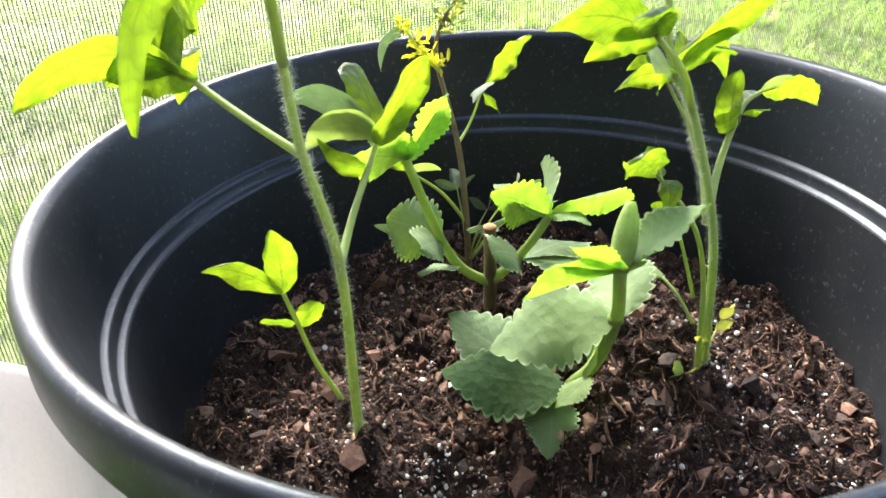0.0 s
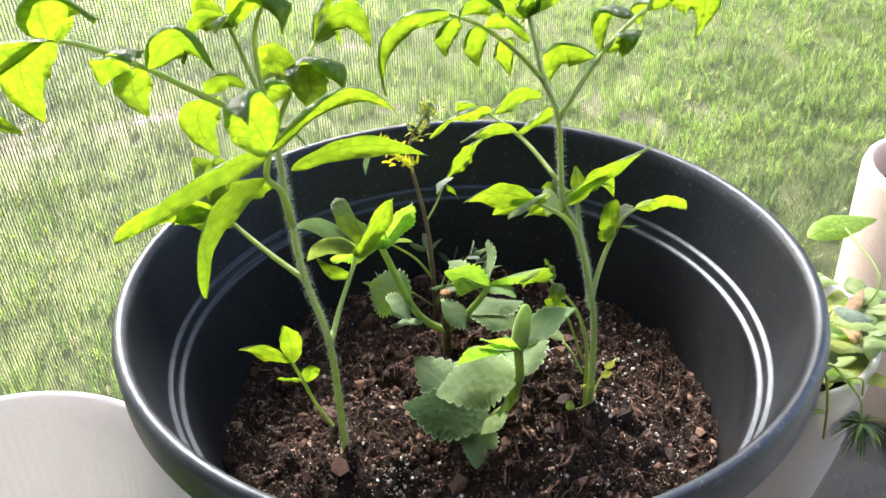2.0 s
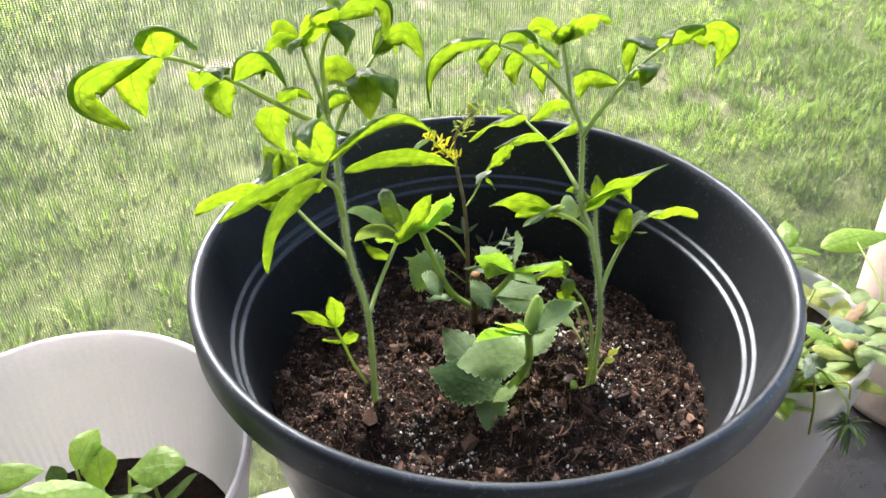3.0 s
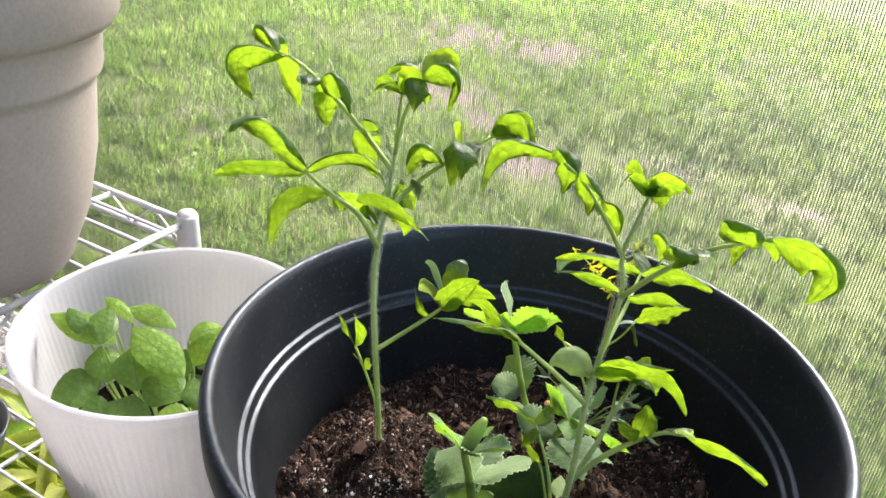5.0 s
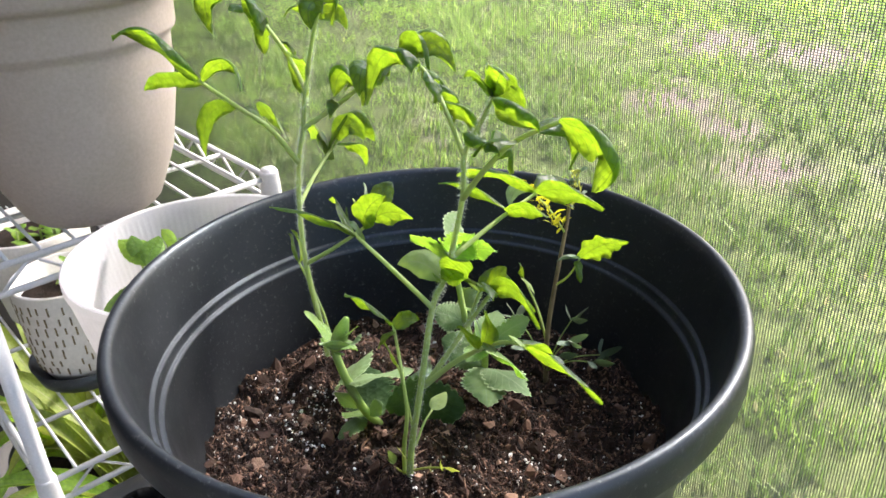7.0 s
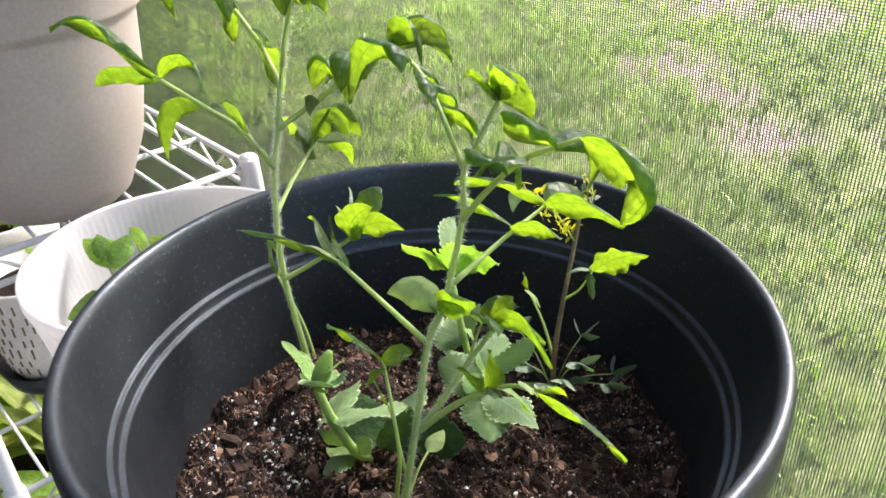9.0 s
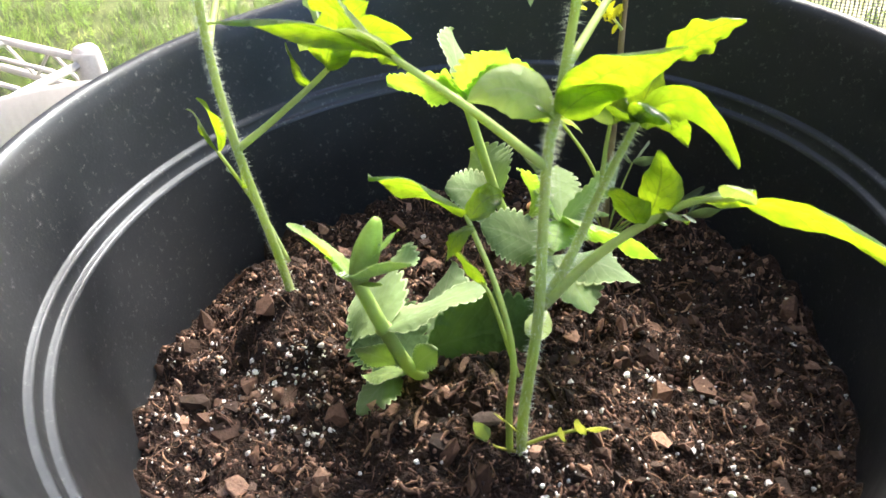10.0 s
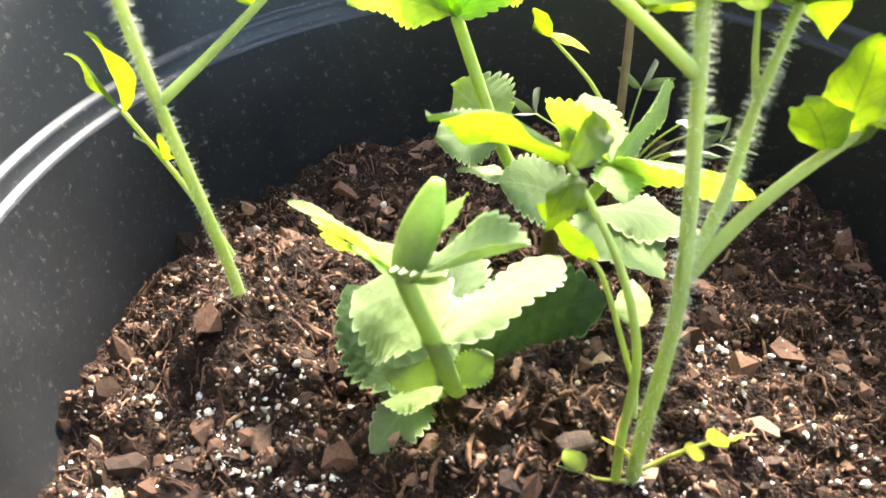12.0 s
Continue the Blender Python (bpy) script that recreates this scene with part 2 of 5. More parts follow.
def tube(points, radii, seg=8, bm=None, caps=True):
    """A round rod along points, its radius given for each or once."""
    bm = bm or bmesh.new()
    pts = [Vector(p) for p in points]
    if isinstance(radii, (int, float)):
        radii = [radii] * len(pts)
    ways = [(pts[min(i + 1, len(pts) - 1)] - pts[max(i - 1, 0)]).normalized() for i in range(len(pts))]
    side = ways[0].orthogonal().normalized()
    rings = []
    for p, w, r in zip(pts, ways, radii):
        side = (side - w * side.dot(w)).normalized()
        up = w.cross(side)
        rings.append([bm.verts.new(p + (side * math.cos(a) + up * math.sin(a)) * r) for a in (2 * math.pi * i / seg for i in range(seg))])
    for p, q in zip(rings, rings[1:]):
        for i in range(seg):
            j = (i + 1) % seg
            bm.faces.new((p[i], p[j], q[j], q[i]))
    if caps:
        bm.faces.new(rings[0][::-1])
        bm.faces.new(rings[-1])
    return bm


def smooth_line(points, steps=5):
    """Points along a curve through the given ones."""
    p = [Vector(q) for q in points]
    p = [p[0] * 2 - p[1]] + p + [p[-1] * 2 - p[-2]]
    out = []
    for a, b, c, d in zip(p, p[1:], p[2:], p[3:]):
        for i in range(steps):
            t = i / steps
            out.append(0.5 * (2 * b + (c - a) * t + (2 * a - 5 * b + 4 * c - d) * t * t + (3 * b - a - 3 * c + d) * t ** 3))
    return out + [p[-2]]


def box(size, at=(0, 0, 0), bevel=0.0, bm=None):
    bm = bm or bmesh.new()
    made = bmesh.ops.create_cube(bm, size=1.0, matrix=Matrix.LocRotScale(at, None, size))["verts"]
    if bevel:
        edges = {e for v in made for e in v.link_edges}
        bmesh.ops.bevel(bm, geom=list(edges), offset=bevel, segments=2, affect="EDGES")
    return bm


# ---- setting ----
LAWN_Z = -0.52
TABLE_Z = -0.045
SCREEN_Y = 0.175


def build_ground():
    bm = bmesh.new()
    ys = [-400, -40, -8, -3, 0.5, 1, 1.5, 2, 2.5, 3, 3.5, 4, 5, 7, 12, 40, 400]
    xs = [-400, -40, -12, -7, -5, -4, -3, -2, -1, 0, 1, 2, 3, 4, 5, 7, 12, 40, 400]
    grid = [[bm.verts.new((x, y, LAWN_Z + 0.02 * noise.noise((x, y, 0)))) for x in xs] for y in ys]
    for a, b in zip(grid, grid[1:]):
        for i in range(len(xs) - 1):
            bm.faces.new((a[i], a[i + 1], b[i + 1], b[i]))
    m, n, l, b = node_mat("lawn_soil")
    v = coords(n)
    broad, mid, fine = noise_at(n, l, 1.6, 6, v, 0.6), noise_at(n, l, 9, 5, v), noise_at(n, l, 60, 4, v)
    green = ramp_between(n, l, mid, [(0.3, (0.07, 0.092, 0.028)), (0.55, (0.12, 0.148, 0.048)), (0.75, (0.18, 0.2, 0.085))])
    bare = ramp_between(n, l, mid, [(0.3, (0.17, 0.135, 0.11)), (0.7, (0.3, 0.245, 0.21))])
    spots = None
    for a, c, r in ((-1.43, 2.43, 0.24), (-0.83, 2.05, 0.18), (-1.32, 3.38, 0.26), (-1.75, 3.3, 0.28), (-1.1, 2.3, 0.15)):
        away = n.new("ShaderNodeVectorMath")
        away.operation = "DISTANCE"
        away.inputs[1].default_value = (a, c, LAWN_Z)
        l.new(v, away.inputs[0])
        near = n.new("ShaderNodeMapRange")
        near.inputs[1].default_value, near.inputs[2].default_value, near.inputs[3].default_value, near.inputs[4].default_value = r * 0.4, r * 1.2, 1.0, 0.0
        l.new(away.outputs["Value"], near.inputs[0])
        spots = near.outputs[0] if spots is None else mix_col(n, l, spots, near.outputs[0], 1.0, "ADD")
    w = ramp_between(n, l, broad, [(0.58, (0, 0, 0)), (0.7, (1, 1, 1))])
    col = mix_col(n, l, green, bare, w)
    col = mix_col(n, l, col, (0.18, 0.145, 0.122), spots)
    col = mix_col(n, l, col, ramp_between(n, l, fine, [(0.3, (0.6, 0.6, 0.6)), (0.7, (1.15, 1.15, 1.15))]), 1.0, "MULTIPLY")
    l.new(col, b.inputs["Base Color"])
    b.inputs["Roughness"].default_value = 0.95
    b.inputs["Specular IOR Level"].default_value = 0.1
    add_bump(n, l, b, fine, 0.6, 0.01)
    tagged(part("ground", bm, m), "patchy green lawn with bare brown earth", "lawn", kind="structure")


build_ground()


def bare_earth(x, y):
    """How bare the lawn is: worn spots on one side of it."""
    return sum(0.62 * np.exp(-((x - a) ** 2 + ((y - b) * 0.8) ** 2) / c) for a, b, c in ((-1.43, 2.43, 0.05), (-0.83, 2.05, 0.03), (-1.32, 3.38, 0.06), (-1.75, 3.3, 0.08), (0.9, 3.6, 0.06), (-1.1, 2.3, 0.02), (-0.46, 2.05, 0.012)))


def build_grass():
    rng = np.random.default_rng(4)
    count = 230000
    y = 0.5 + 4.9 * rng.random(count) ** 1.35
    x = -(1.2 + 1.9 * y) + rng.random(count) * (2.2 + 3.1 * y)

    def field(scale, z):
        return np.array([noise.noise((p * scale, q * scale, z)) for p, q in zip(x, y)])

    # clumps a hand wide within broader lush and thin stretches
    broad, clump = field(1.6, 3.0), field(11.0, 8.0)
    keep = broad * 0.5 + clump * 0.9 + rng.random(count) * 0.8 > 0.16 + bare_earth(x, y)
    x, y, broad, clump = x[keep], y[keep], broad[keep], clump[keep]
    k = len(x)
    lush = 1.0 + 0.5 * broad + 1.5 * np.clip(clump, -0.25, 0.6)
    h = (0.016 + 0.05 * rng.random(k) ** 1.8) * (0.8 + 0.1 * y) * lush
    w = (0.0015 + 0.0023 * rng.random(k)) * (0.8 + 0.22 * y)
    turn, lean = rng.random(k) * 2 * math.pi, (0.15 + 0.7 * rng.random(k)) * h
    dx, dy = np.cos(turn), np.sin(turn)
    z0 = np.full(k, LAWN_Z - 0.012)
    base = np.stack([x, y, z0], 1)
    across = np.stack([-dy * w, dx * w, 0 * w], 1)
    midp = base + np.stack([dx * lean * 0.35, dy * lean * 0.35, h * 0.65], 1)
    tip = base + np.stack([dx * lean, dy * lean, h], 1)
    verts = np.stack([base - across, base + across, midp + across * 0.8, midp - across * 0.8, tip], 1).reshape(-1, 3)
    idx = np.arange(k) * 5
    faces = [f for i in idx.tolist() for f in ((i, i + 1, i + 2, i + 3), (i + 3, i + 2, i + 4))]
    m, n, l, b = node_mat("grass_blades")
    rnd = n.new("ShaderNodeNewGeometry").outputs["Random Per Island"]
    v = coords(n)
    col = ramp_between(n, l, rnd, [(0.0, (0.105, 0.18, 0.027)), (0.35, (0.19, 0.295, 0.048)), (0.88, (0.29, 0.405, 0.088)), (1.0, (0.4, 0.36, 0.2))])
    vigour = ramp_between(n, l, noise_at(n, l, 1.9, 4, v), [(0.32, (0.62, 0.64, 0.75)), (0.52, (1.0, 1.0, 1.0)), (0.7, (1.3, 1.28, 1.05))])
    col = mix_col(n, l, col, vigour, 1.0, "MULTIPLY")
    # blade colour darker and greyer round this point, brighter with distance
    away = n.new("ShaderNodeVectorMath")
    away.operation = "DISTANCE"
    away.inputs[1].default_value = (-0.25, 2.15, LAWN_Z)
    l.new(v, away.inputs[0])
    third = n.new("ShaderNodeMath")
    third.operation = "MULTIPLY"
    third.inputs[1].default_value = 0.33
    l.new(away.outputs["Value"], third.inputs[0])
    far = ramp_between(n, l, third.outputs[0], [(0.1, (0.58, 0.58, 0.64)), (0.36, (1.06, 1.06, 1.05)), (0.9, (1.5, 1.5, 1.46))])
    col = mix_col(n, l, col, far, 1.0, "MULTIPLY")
    tone = ramp_between(n, l, noise_at(n, l, 13, 4, v), [(0.3, (0.74, 0.78, 0.82)), (0.55, (1.0, 1.0, 1.0)), (0.72, (1.22, 1.18, 1.05))])
    col = mix_col(n, l, col, tone, 1.0, "MULTIPLY")
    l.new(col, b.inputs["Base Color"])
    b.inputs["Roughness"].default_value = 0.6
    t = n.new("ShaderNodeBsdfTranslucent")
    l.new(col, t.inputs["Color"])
    mx = n.new("ShaderNodeMixShader")
    mx.inputs[0].default_value = 0.4
    l.new(b.outputs[0], mx.inputs[1])
    l.new(t.outputs[0], mx.inputs[2])
    l.new(mx.outputs[0], n["Material Output"].inputs["Surface"])
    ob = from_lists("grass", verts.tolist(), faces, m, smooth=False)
    tagged(ob, "short sunlit green grass with dry straw-coloured blades", "grass", kind="stuff")


build_grass()

tagged(part("pavement", box((8, 0.34, 0.3), (0, 0.345, LAWN_Z - 0.13), 0.01), M_CONCRETE), "pale concrete strip along the porch's edge", "pavement", kind="structure")
tagged(part("floor", box((8, 3.2, 0.1), (0, -1.425, LAWN_Z - 0.04)), M_FLOOR), "worn grey painted porch floor", "floor", kind="structure")
# never in view: added behind the porch, its tone sets the bounce light
tagged(part("wall_house", box((8, 0.15, 3.0), (0, -2.6, 1.0)), M_WALL), "unseen brown wall added behind the porch to set the fill light", "wall", kind="structure")
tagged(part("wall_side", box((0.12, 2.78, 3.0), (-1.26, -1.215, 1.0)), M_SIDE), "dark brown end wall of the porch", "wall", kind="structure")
# added out of view; stops short so sky light falls on the pots
tagged(part("ceiling", box((8, 2.1, 0.08), (0, -1.65, 2.3)), M_CEIL), "unseen porch ceiling added to block part of the sky light", "ceiling", kind="structure")


def build_screen():
    """Fibreglass insect screen: fine upright and level threads."""
    verts, faces = [], []
    r = 0.00029
    tri = [(math.cos(a) * r, math.sin(a) * r) for a in (0.5, 2.6, 4.7)]
    x0, x1, z0, z1 = -1.3, 1.3, -0.5, 1.0

    def strand(p, q, upright):
        i = len(verts)
        for e in (p, q):
            for c, s in tri:
                verts.append((e[0] + c, e[1] + s, e[2]) if upright else (e[0], e[1] + s, e[2] + c))
        for k in range(3):
            j = (k + 1) % 3
            faces.append((i + k, i + j, i + 3 + j, i + 3 + k))

    for k in range(int((x1 - x0) / 0.0017)):
        x = x0 + 0.0017 * k
        strand((x, SCREEN_Y, z0), (x, SCREEN_Y, z1), True)
    for k in range(int((z1 - z0) / 0.0013)):
        z = z0 + 0.0013 * k
        strand((x0, SCREEN_Y, z), (x1, SCREEN_Y, z), False)
    screen = thing("window_screen", (0, 0, 0), "dark grey woven insect screen of the porch", "screen", kind="structure")
    from_lists("screen_mesh", verts, faces, M_MESH, screen, smooth=False)
    part("bottom_rail", box((2.7, 0.03, 0.04), (0, SCREEN_Y, -0.5), 0.003), M_TABLE, screen)
    part("top_rail", box((2.7, 0.03, 0.04), (0, SCREEN_Y, 1.02), 0.003), M_TABLE, screen)


build_screen()

# ---- table ----


def build_table():
    t = thing("plastic_table", (0.18, -0.04, TABLE_Z), "black resin table with a round cup hole", "table")
    bm = bmesh.new()
    hx, hy, hr, cr = -0.488, -0.05, 0.024, 0.022
    outline = []
    for cx, cy, a0 in ((0.53, 0.1, 0), (-0.53, 0.1, 90), (-0.53, -0.1, 180), (0.53, -0.1, 270)):
        for k in range(7):
            a = radians(a0 + 15 * k)
            outline.append((cx - math.copysign(cr, cx) + cr * math.cos(a), cy - math.copysign(cr, cy) + cr * math.sin(a)))
    hole = [(hx + hr * math.cos(2 * math.pi * k / 28), hy + hr * math.sin(2 * math.pi * k / 28)) for k in range(28)]
    edges = []
    for loop in (outline, hole):
        vs = [bm.verts.new((x, y, 0)) for x, y in loop]
        edges += [bm.edges.new((vs[i], vs[(i + 1) % len(vs)])) for i in range(len(vs))]
    top = bmesh.ops.triangle_fill(bm, edges=edges, use_beauty=True)
    faces = [g for g in top["geom"] if isinstance(g, bmesh.types.BMFace)]
    ext = bmesh.ops.extrude_face_region(bm, geom=faces)
    bmesh.ops.translate(bm, verts=[g for g in ext["geom"] if isinstance(g, bmesh.types.BMVert)], vec=(0, 0, -0.03))
    bmesh.ops.recalc_face_normals(bm, faces=bm.faces)
    part("tabletop", bm, M_TABLE, t, smooth=False)
    cup = lathe([(0.0, -0.06), (0.021, -0.06), (0.0225, -0.031), (0.0245, -0.031), (0.023, -0.062), (0.0, -0.062)], 28)
    bmesh.ops.translate(cup, verts=cup.verts, vec=(hx, hy, 0))
    part("cup_holder", cup, M_TABLE, t)
    for sx in (-0.48, 0.48):
        for sy in (-0.07, 0.07):
            part("leg", box((0.035, 0.035, -LAWN_Z + TABLE_Z - 0.04), (sx, sy, (LAWN_Z - TABLE_Z) / 2 - 0.0), 0.003), M_TABLE, t)


build_table()

# ---- large black pot ----
RIM = 0.27
POT_IN = [(0.0, 0.0), (0.098, 0.0), (0.1, 0.01), (0.1278, 0.172), (0.1368, 0.2255), (0.1372, 0.2264), (0.1378, 0.2269), (0.1394, 0.2270), (0.1398, 0.2275), (0.1406, 0.2312),
          (0.1409, 0.2320), (0.1415, 0.2325), (0.1430, 0.2326), (0.1434, 0.2332), (0.1508, 0.2640), (0.1520, 0.2690), (0.1536, 0.2718), (0.1558, 0.2728),
          (0.1580, 0.2714), (0.1593, 0.2680), (0.1592, 0.2545), (0.1582, 0.2515), (0.1508, 0.2495), (0.1488, 0.243), (0.1458, 0.234), (0.1405, 0.2255), (0.1, TABLE_Z + 0.008), (0.097, TABLE_Z), (0.0, TABLE_Z)]


def build_big_pot():
    pot = thing("plant_pot", (0, 0, TABLE_Z), "large round black plastic nursery pot with rolled rim", "plant pot")
    prof = [(r, z - TABLE_Z) for r, z in POT_IN]
    for name, i, j, label in (("inner_wall", 0, 4, ""), ("step_ring", 4, 9, "narrow moulded step that catches the light"), ("step_ring", 9, 13, "narrow moulded step that catches the light"),
                              ("upper_wall", 13, 14, ""), ("rolled_rim", 14, 22, "thick rolled rim, scuffed and slightly shiny"), ("pot_body", 22, len(prof) - 1, "")):
        part(name, lathe(prof[i:j + 1], 160), M_BLACK, pot, label)


build_big_pot()


def soil_z(x, y):
    z = 0.1745 + 0.024 * math.exp(-((x + 0.072) ** 2 + (y + 0.012) ** 2) / 0.0011)
    z += 0.012 * math.exp(-((x + 0.004) ** 2 + (y + 0.034) ** 2) / 0.0006) + 0.026 * math.exp(-((x - 0.032) ** 2 + (y + 0.044) ** 2) / 0.0016) + 0.014 * math.exp(-((x - 0.005) ** 2 + (y - 0.02) ** 2) / 0.0022) + 0.006 * math.exp(-((x - 0.044) ** 2 + (y + 0.02) ** 2) / 0.0006)
    z += 0.006 * noise.noise((x * 42, y * 42, 1.0)) + 0.0062 * noise.noise((x * 105, y * 105, 5.0)) - 0.004 * abs(noise.noise((x * 150, y * 150, 3.0))) + 0.003 * abs(noise.noise((x * 260, y * 260, 7.0)))
    return z


def build_soil():
    bm = bmesh.new()
    rings, seg, R = 110, 300, 0.1312
    prev = [bm.verts.new((0, 0, soil_z(0, 0)))]
    for k in range(1, rings + 1):
        r = R * k / rings
        cur = []
        for i in range(seg):
            a = 2 * math.pi * i / seg
            x, y = r * math.cos(a), r * math.sin(a)
            f = 0.0026 * noise.noise((x * 300, y * 320, 2.0)) + 0.001 * noise.noise((x * 800, y * 800, 9.0))
            cur.append(bm.verts.new((x, y, soil_z(x, y) + f)))
        for i in range(seg):
            j = (i + 1) % seg
            bm.faces.new((prev[0], cur[i], cur[j]) if k == 1 else (prev[i], cur[i], cur[j], prev[j]))
        prev = cur
    soil = tagged(part("soil", bm, M_SOIL), "dark moist potting soil with perlite and bark", "soil", kind="stuff")
    return soil


build_soil()


def scatter(name, count, size, material, label, category, seed, flat=1.0, near=None, sink=0.3, rough=0.35, smooth=True):
    """Many loose lumps on the soil, joined, each a dented little solid."""
    rng = random.Random(seed)
    base = bmesh.new()
    bmesh.ops.create_icosphere(base, subdivisions=1, radius=1.0)
    bv = [v.co.copy() for v in base.verts]
    bf = [[v.index for v in f.verts] for f in base.faces]
    base.free()
    verts, faces = [], []
    for _ in range(count):
        while True:
            r, a = 0.127 * math.sqrt(rng.random()), rng.random() * 2 * math.pi
            x, y = r * math.cos(a), r * math.sin(a)
            if near is None or rng.random() < near(x, y):
                break
        s = rng.uniform(*size) * (0.6 + 0.8 * rng.random() ** 3)
        m = Matrix.LocRotScale((x, y, soil_z(x, y) + s * (1 - 2 * sink) * flat), Euler((rng.random() * (6 if flat > 0.6 else 0.5), rng.random() * (6 if flat > 0.6 else 0.5), rng.random() * 6)),
                               (s * rng.uniform(0.7, 1.5), s * rng.uniform(0.6, 1.1), s * flat * rng.uniform(0.7, 1.1)))
        i = len(verts)
        verts += [m @ (c * rng.uniform(1 - rough, 1 + rough)) for c in bv]
        faces += [[i + k for k in f] for f in bf]
    return tagged(from_lists(name, verts, faces, material, smooth=smooth), label, category, kind="stuff")


def perlite_patch(x, y):
    """Where the perlite has washed together."""
    g = 3.4 * math.exp(-((x + 0.0546) ** 2 + (y + 0.048) ** 2) / 0.00022) + 1.2 * math.exp(-((x + 0.078) ** 2 + (y + 0.079) ** 2) / 0.0004) + 0.5 * math.exp(-((x + 0.1) ** 2 + (y + 0.05) ** 2) / 0.0004) + 0.6 * math.exp(-((x - 0.06) ** 2 + (y + 0.065) ** 2) / 0.001) + 0.6 * math.exp(-((x - 0.08) ** 2 + (y - 0.01) ** 2) / 0.0014)
    return min(1.0, 0.045 + g * (0.1 + 1.7 * max(0.0, noise.noise((x * 75, y * 75, 4.0)) + 0.12)))


def scatter_fibres(count, seed):
    """Thin bent shreds of bark and coir lying on the soil, joined."""
    rng = random.Random(seed)
    verts, faces = [], []
    for _ in range(count):
        r, a = 0.126 * math.sqrt(rng.random()), rng.random() * 6.283
        x, y, turn = r * math.cos(a), r * math.sin(a), rng.random() * 6.283
        ln, w = rng.uniform(0.002, 0.006) * (1 + 1.8 * rng.random() ** 5), rng.uniform(0.00012, 0.00032) * (1 + 2.6 * rng.random() ** 6)
        bend, tilt = rng.uniform(-0.9, 0.9), rng.uniform(-0.12, 0.3)
        i = len(verts)
        for k in range(4):
            f = k / 3 - 0.5
            px, py = x + math.cos(turn + bend * f) * ln * f, y + math.sin(turn + bend * f) * ln * f
            pz = soil_z(px, py) + 0.0009 + tilt * ln * f + rng.uniform(-0.0003, 0.0003)
            q = w * (0.55 if k in (0, 3) else 1.0)
            sx, sy = -math.sin(turn) * q, math.cos(turn) * q
            verts += [(px + sx, py + sy, pz), (px, py, pz + q * 0.9), (px - sx, py - sy, pz), (px, py, pz - q * 0.7)]
        for k in range(3):
            for j in range(4):
                c, d, e = i + 4 * k + j, i + 4 * k + (j + 1) % 4, i + 4 * k + 4
                faces.append((c, d, e + (j + 1) % 4, e + j))
        faces += [(i, i + 1, i + 2, i + 3), (i + 15, i + 14, i + 13, i + 12)]
    tagged(from_lists("soil_fibres", verts, faces, M_FIBRE), "thin reddish-brown shreds of bark in the soil", "soil", kind="stuff")


scatter("soil_crumbs", 26000, (0.0003, 0.0011), M_CRUMB, "loose brown crumbs of potting soil", "soil", 1, 0.8, None, 0.4, 0.5)
scatter("soil_clods", 900, (0.0014, 0.0046), M_CRUMB, "larger dark clods of potting soil", "soil", 6, 0.7, None, 0.6, 0.5, False)
scatter_fibres(3600, 9)
scatter("bark_chips", 80, (0.0012, 0.0032), M_BARK, "reddish-brown bark chips lying in the soil", "bark", 2, 0.3, smooth=False)
scatter("perlite", 2000, (0.0002, 0.0009), M_PERLITE, "small white perlite grains scattered over the soil", "perlite", 3, 0.8, perlite_patch, 0.3, 0.5)

M_POTSOIL = surface("damp_pot_soil", (0.01, 0.006, 0.004), (0.045, 0.025, 0.017), 120, 600, 0.9, 1.0, 0.004, spec=0.2)

def build_bark():
    """Larger bark chips that lie on the soil, each split and worn a little differently."""
    pile = thing("bark_mulch", (0, 0, 0.176), "scattered reddish-brown bark chips on the potting soil", "bark")
    rng = random.Random(21)
    shapes = []
    for k in range(7):
        bm = bmesh.new()
        bmesh.ops.create_icosphere(bm, subdivisions=2, radius=0.5)
        wide, thick = rng.uniform(0.35, 0.65), rng.uniform(0.16, 0.3)
        for v in bm.verts:
            c = v.co * (1 + 0.55 * noise.noise(v.co * 3.1 + Vector((k * 9.3, 0, 2)))) * (1 + 0.25 * noise.noise(v.co * 9 + Vector((0, k * 5.1, 0))))
            sharp = [math.copysign(abs(q * 2) ** 0.6 / 2, q) for q in c]
            v.co = Vector((sharp[0], sharp[1] * wide, sharp[2] * thick))
        me = bpy.data.meshes.new("bark_chip")
        bm.to_mesh(me)
        bm.free()
        me.materials.append(M_CHIP)
        shapes.append(me)
    for k in range(38):
        r, a = 0.118 * math.sqrt(rng.random()), rng.random() * 6.283
        x, y = r * math.cos(a), r * math.sin(a)
        ln = rng.uniform(0.003, 0.0066) * (1 + 0.9 * rng.random() ** 4)
        ob = new("bark_chip", shapes[k % 7])
        ob.parent = pile
        ob.matrix_basis = Matrix.LocRotScale(Vector((x, y, soil_z(x, y) + 0.0011)) - pile.location, Euler((rng.uniform(-0.4, 0.4), rng.uniform(-0.4, 0.4), rng.random() * 6.283)), (ln, ln, ln))


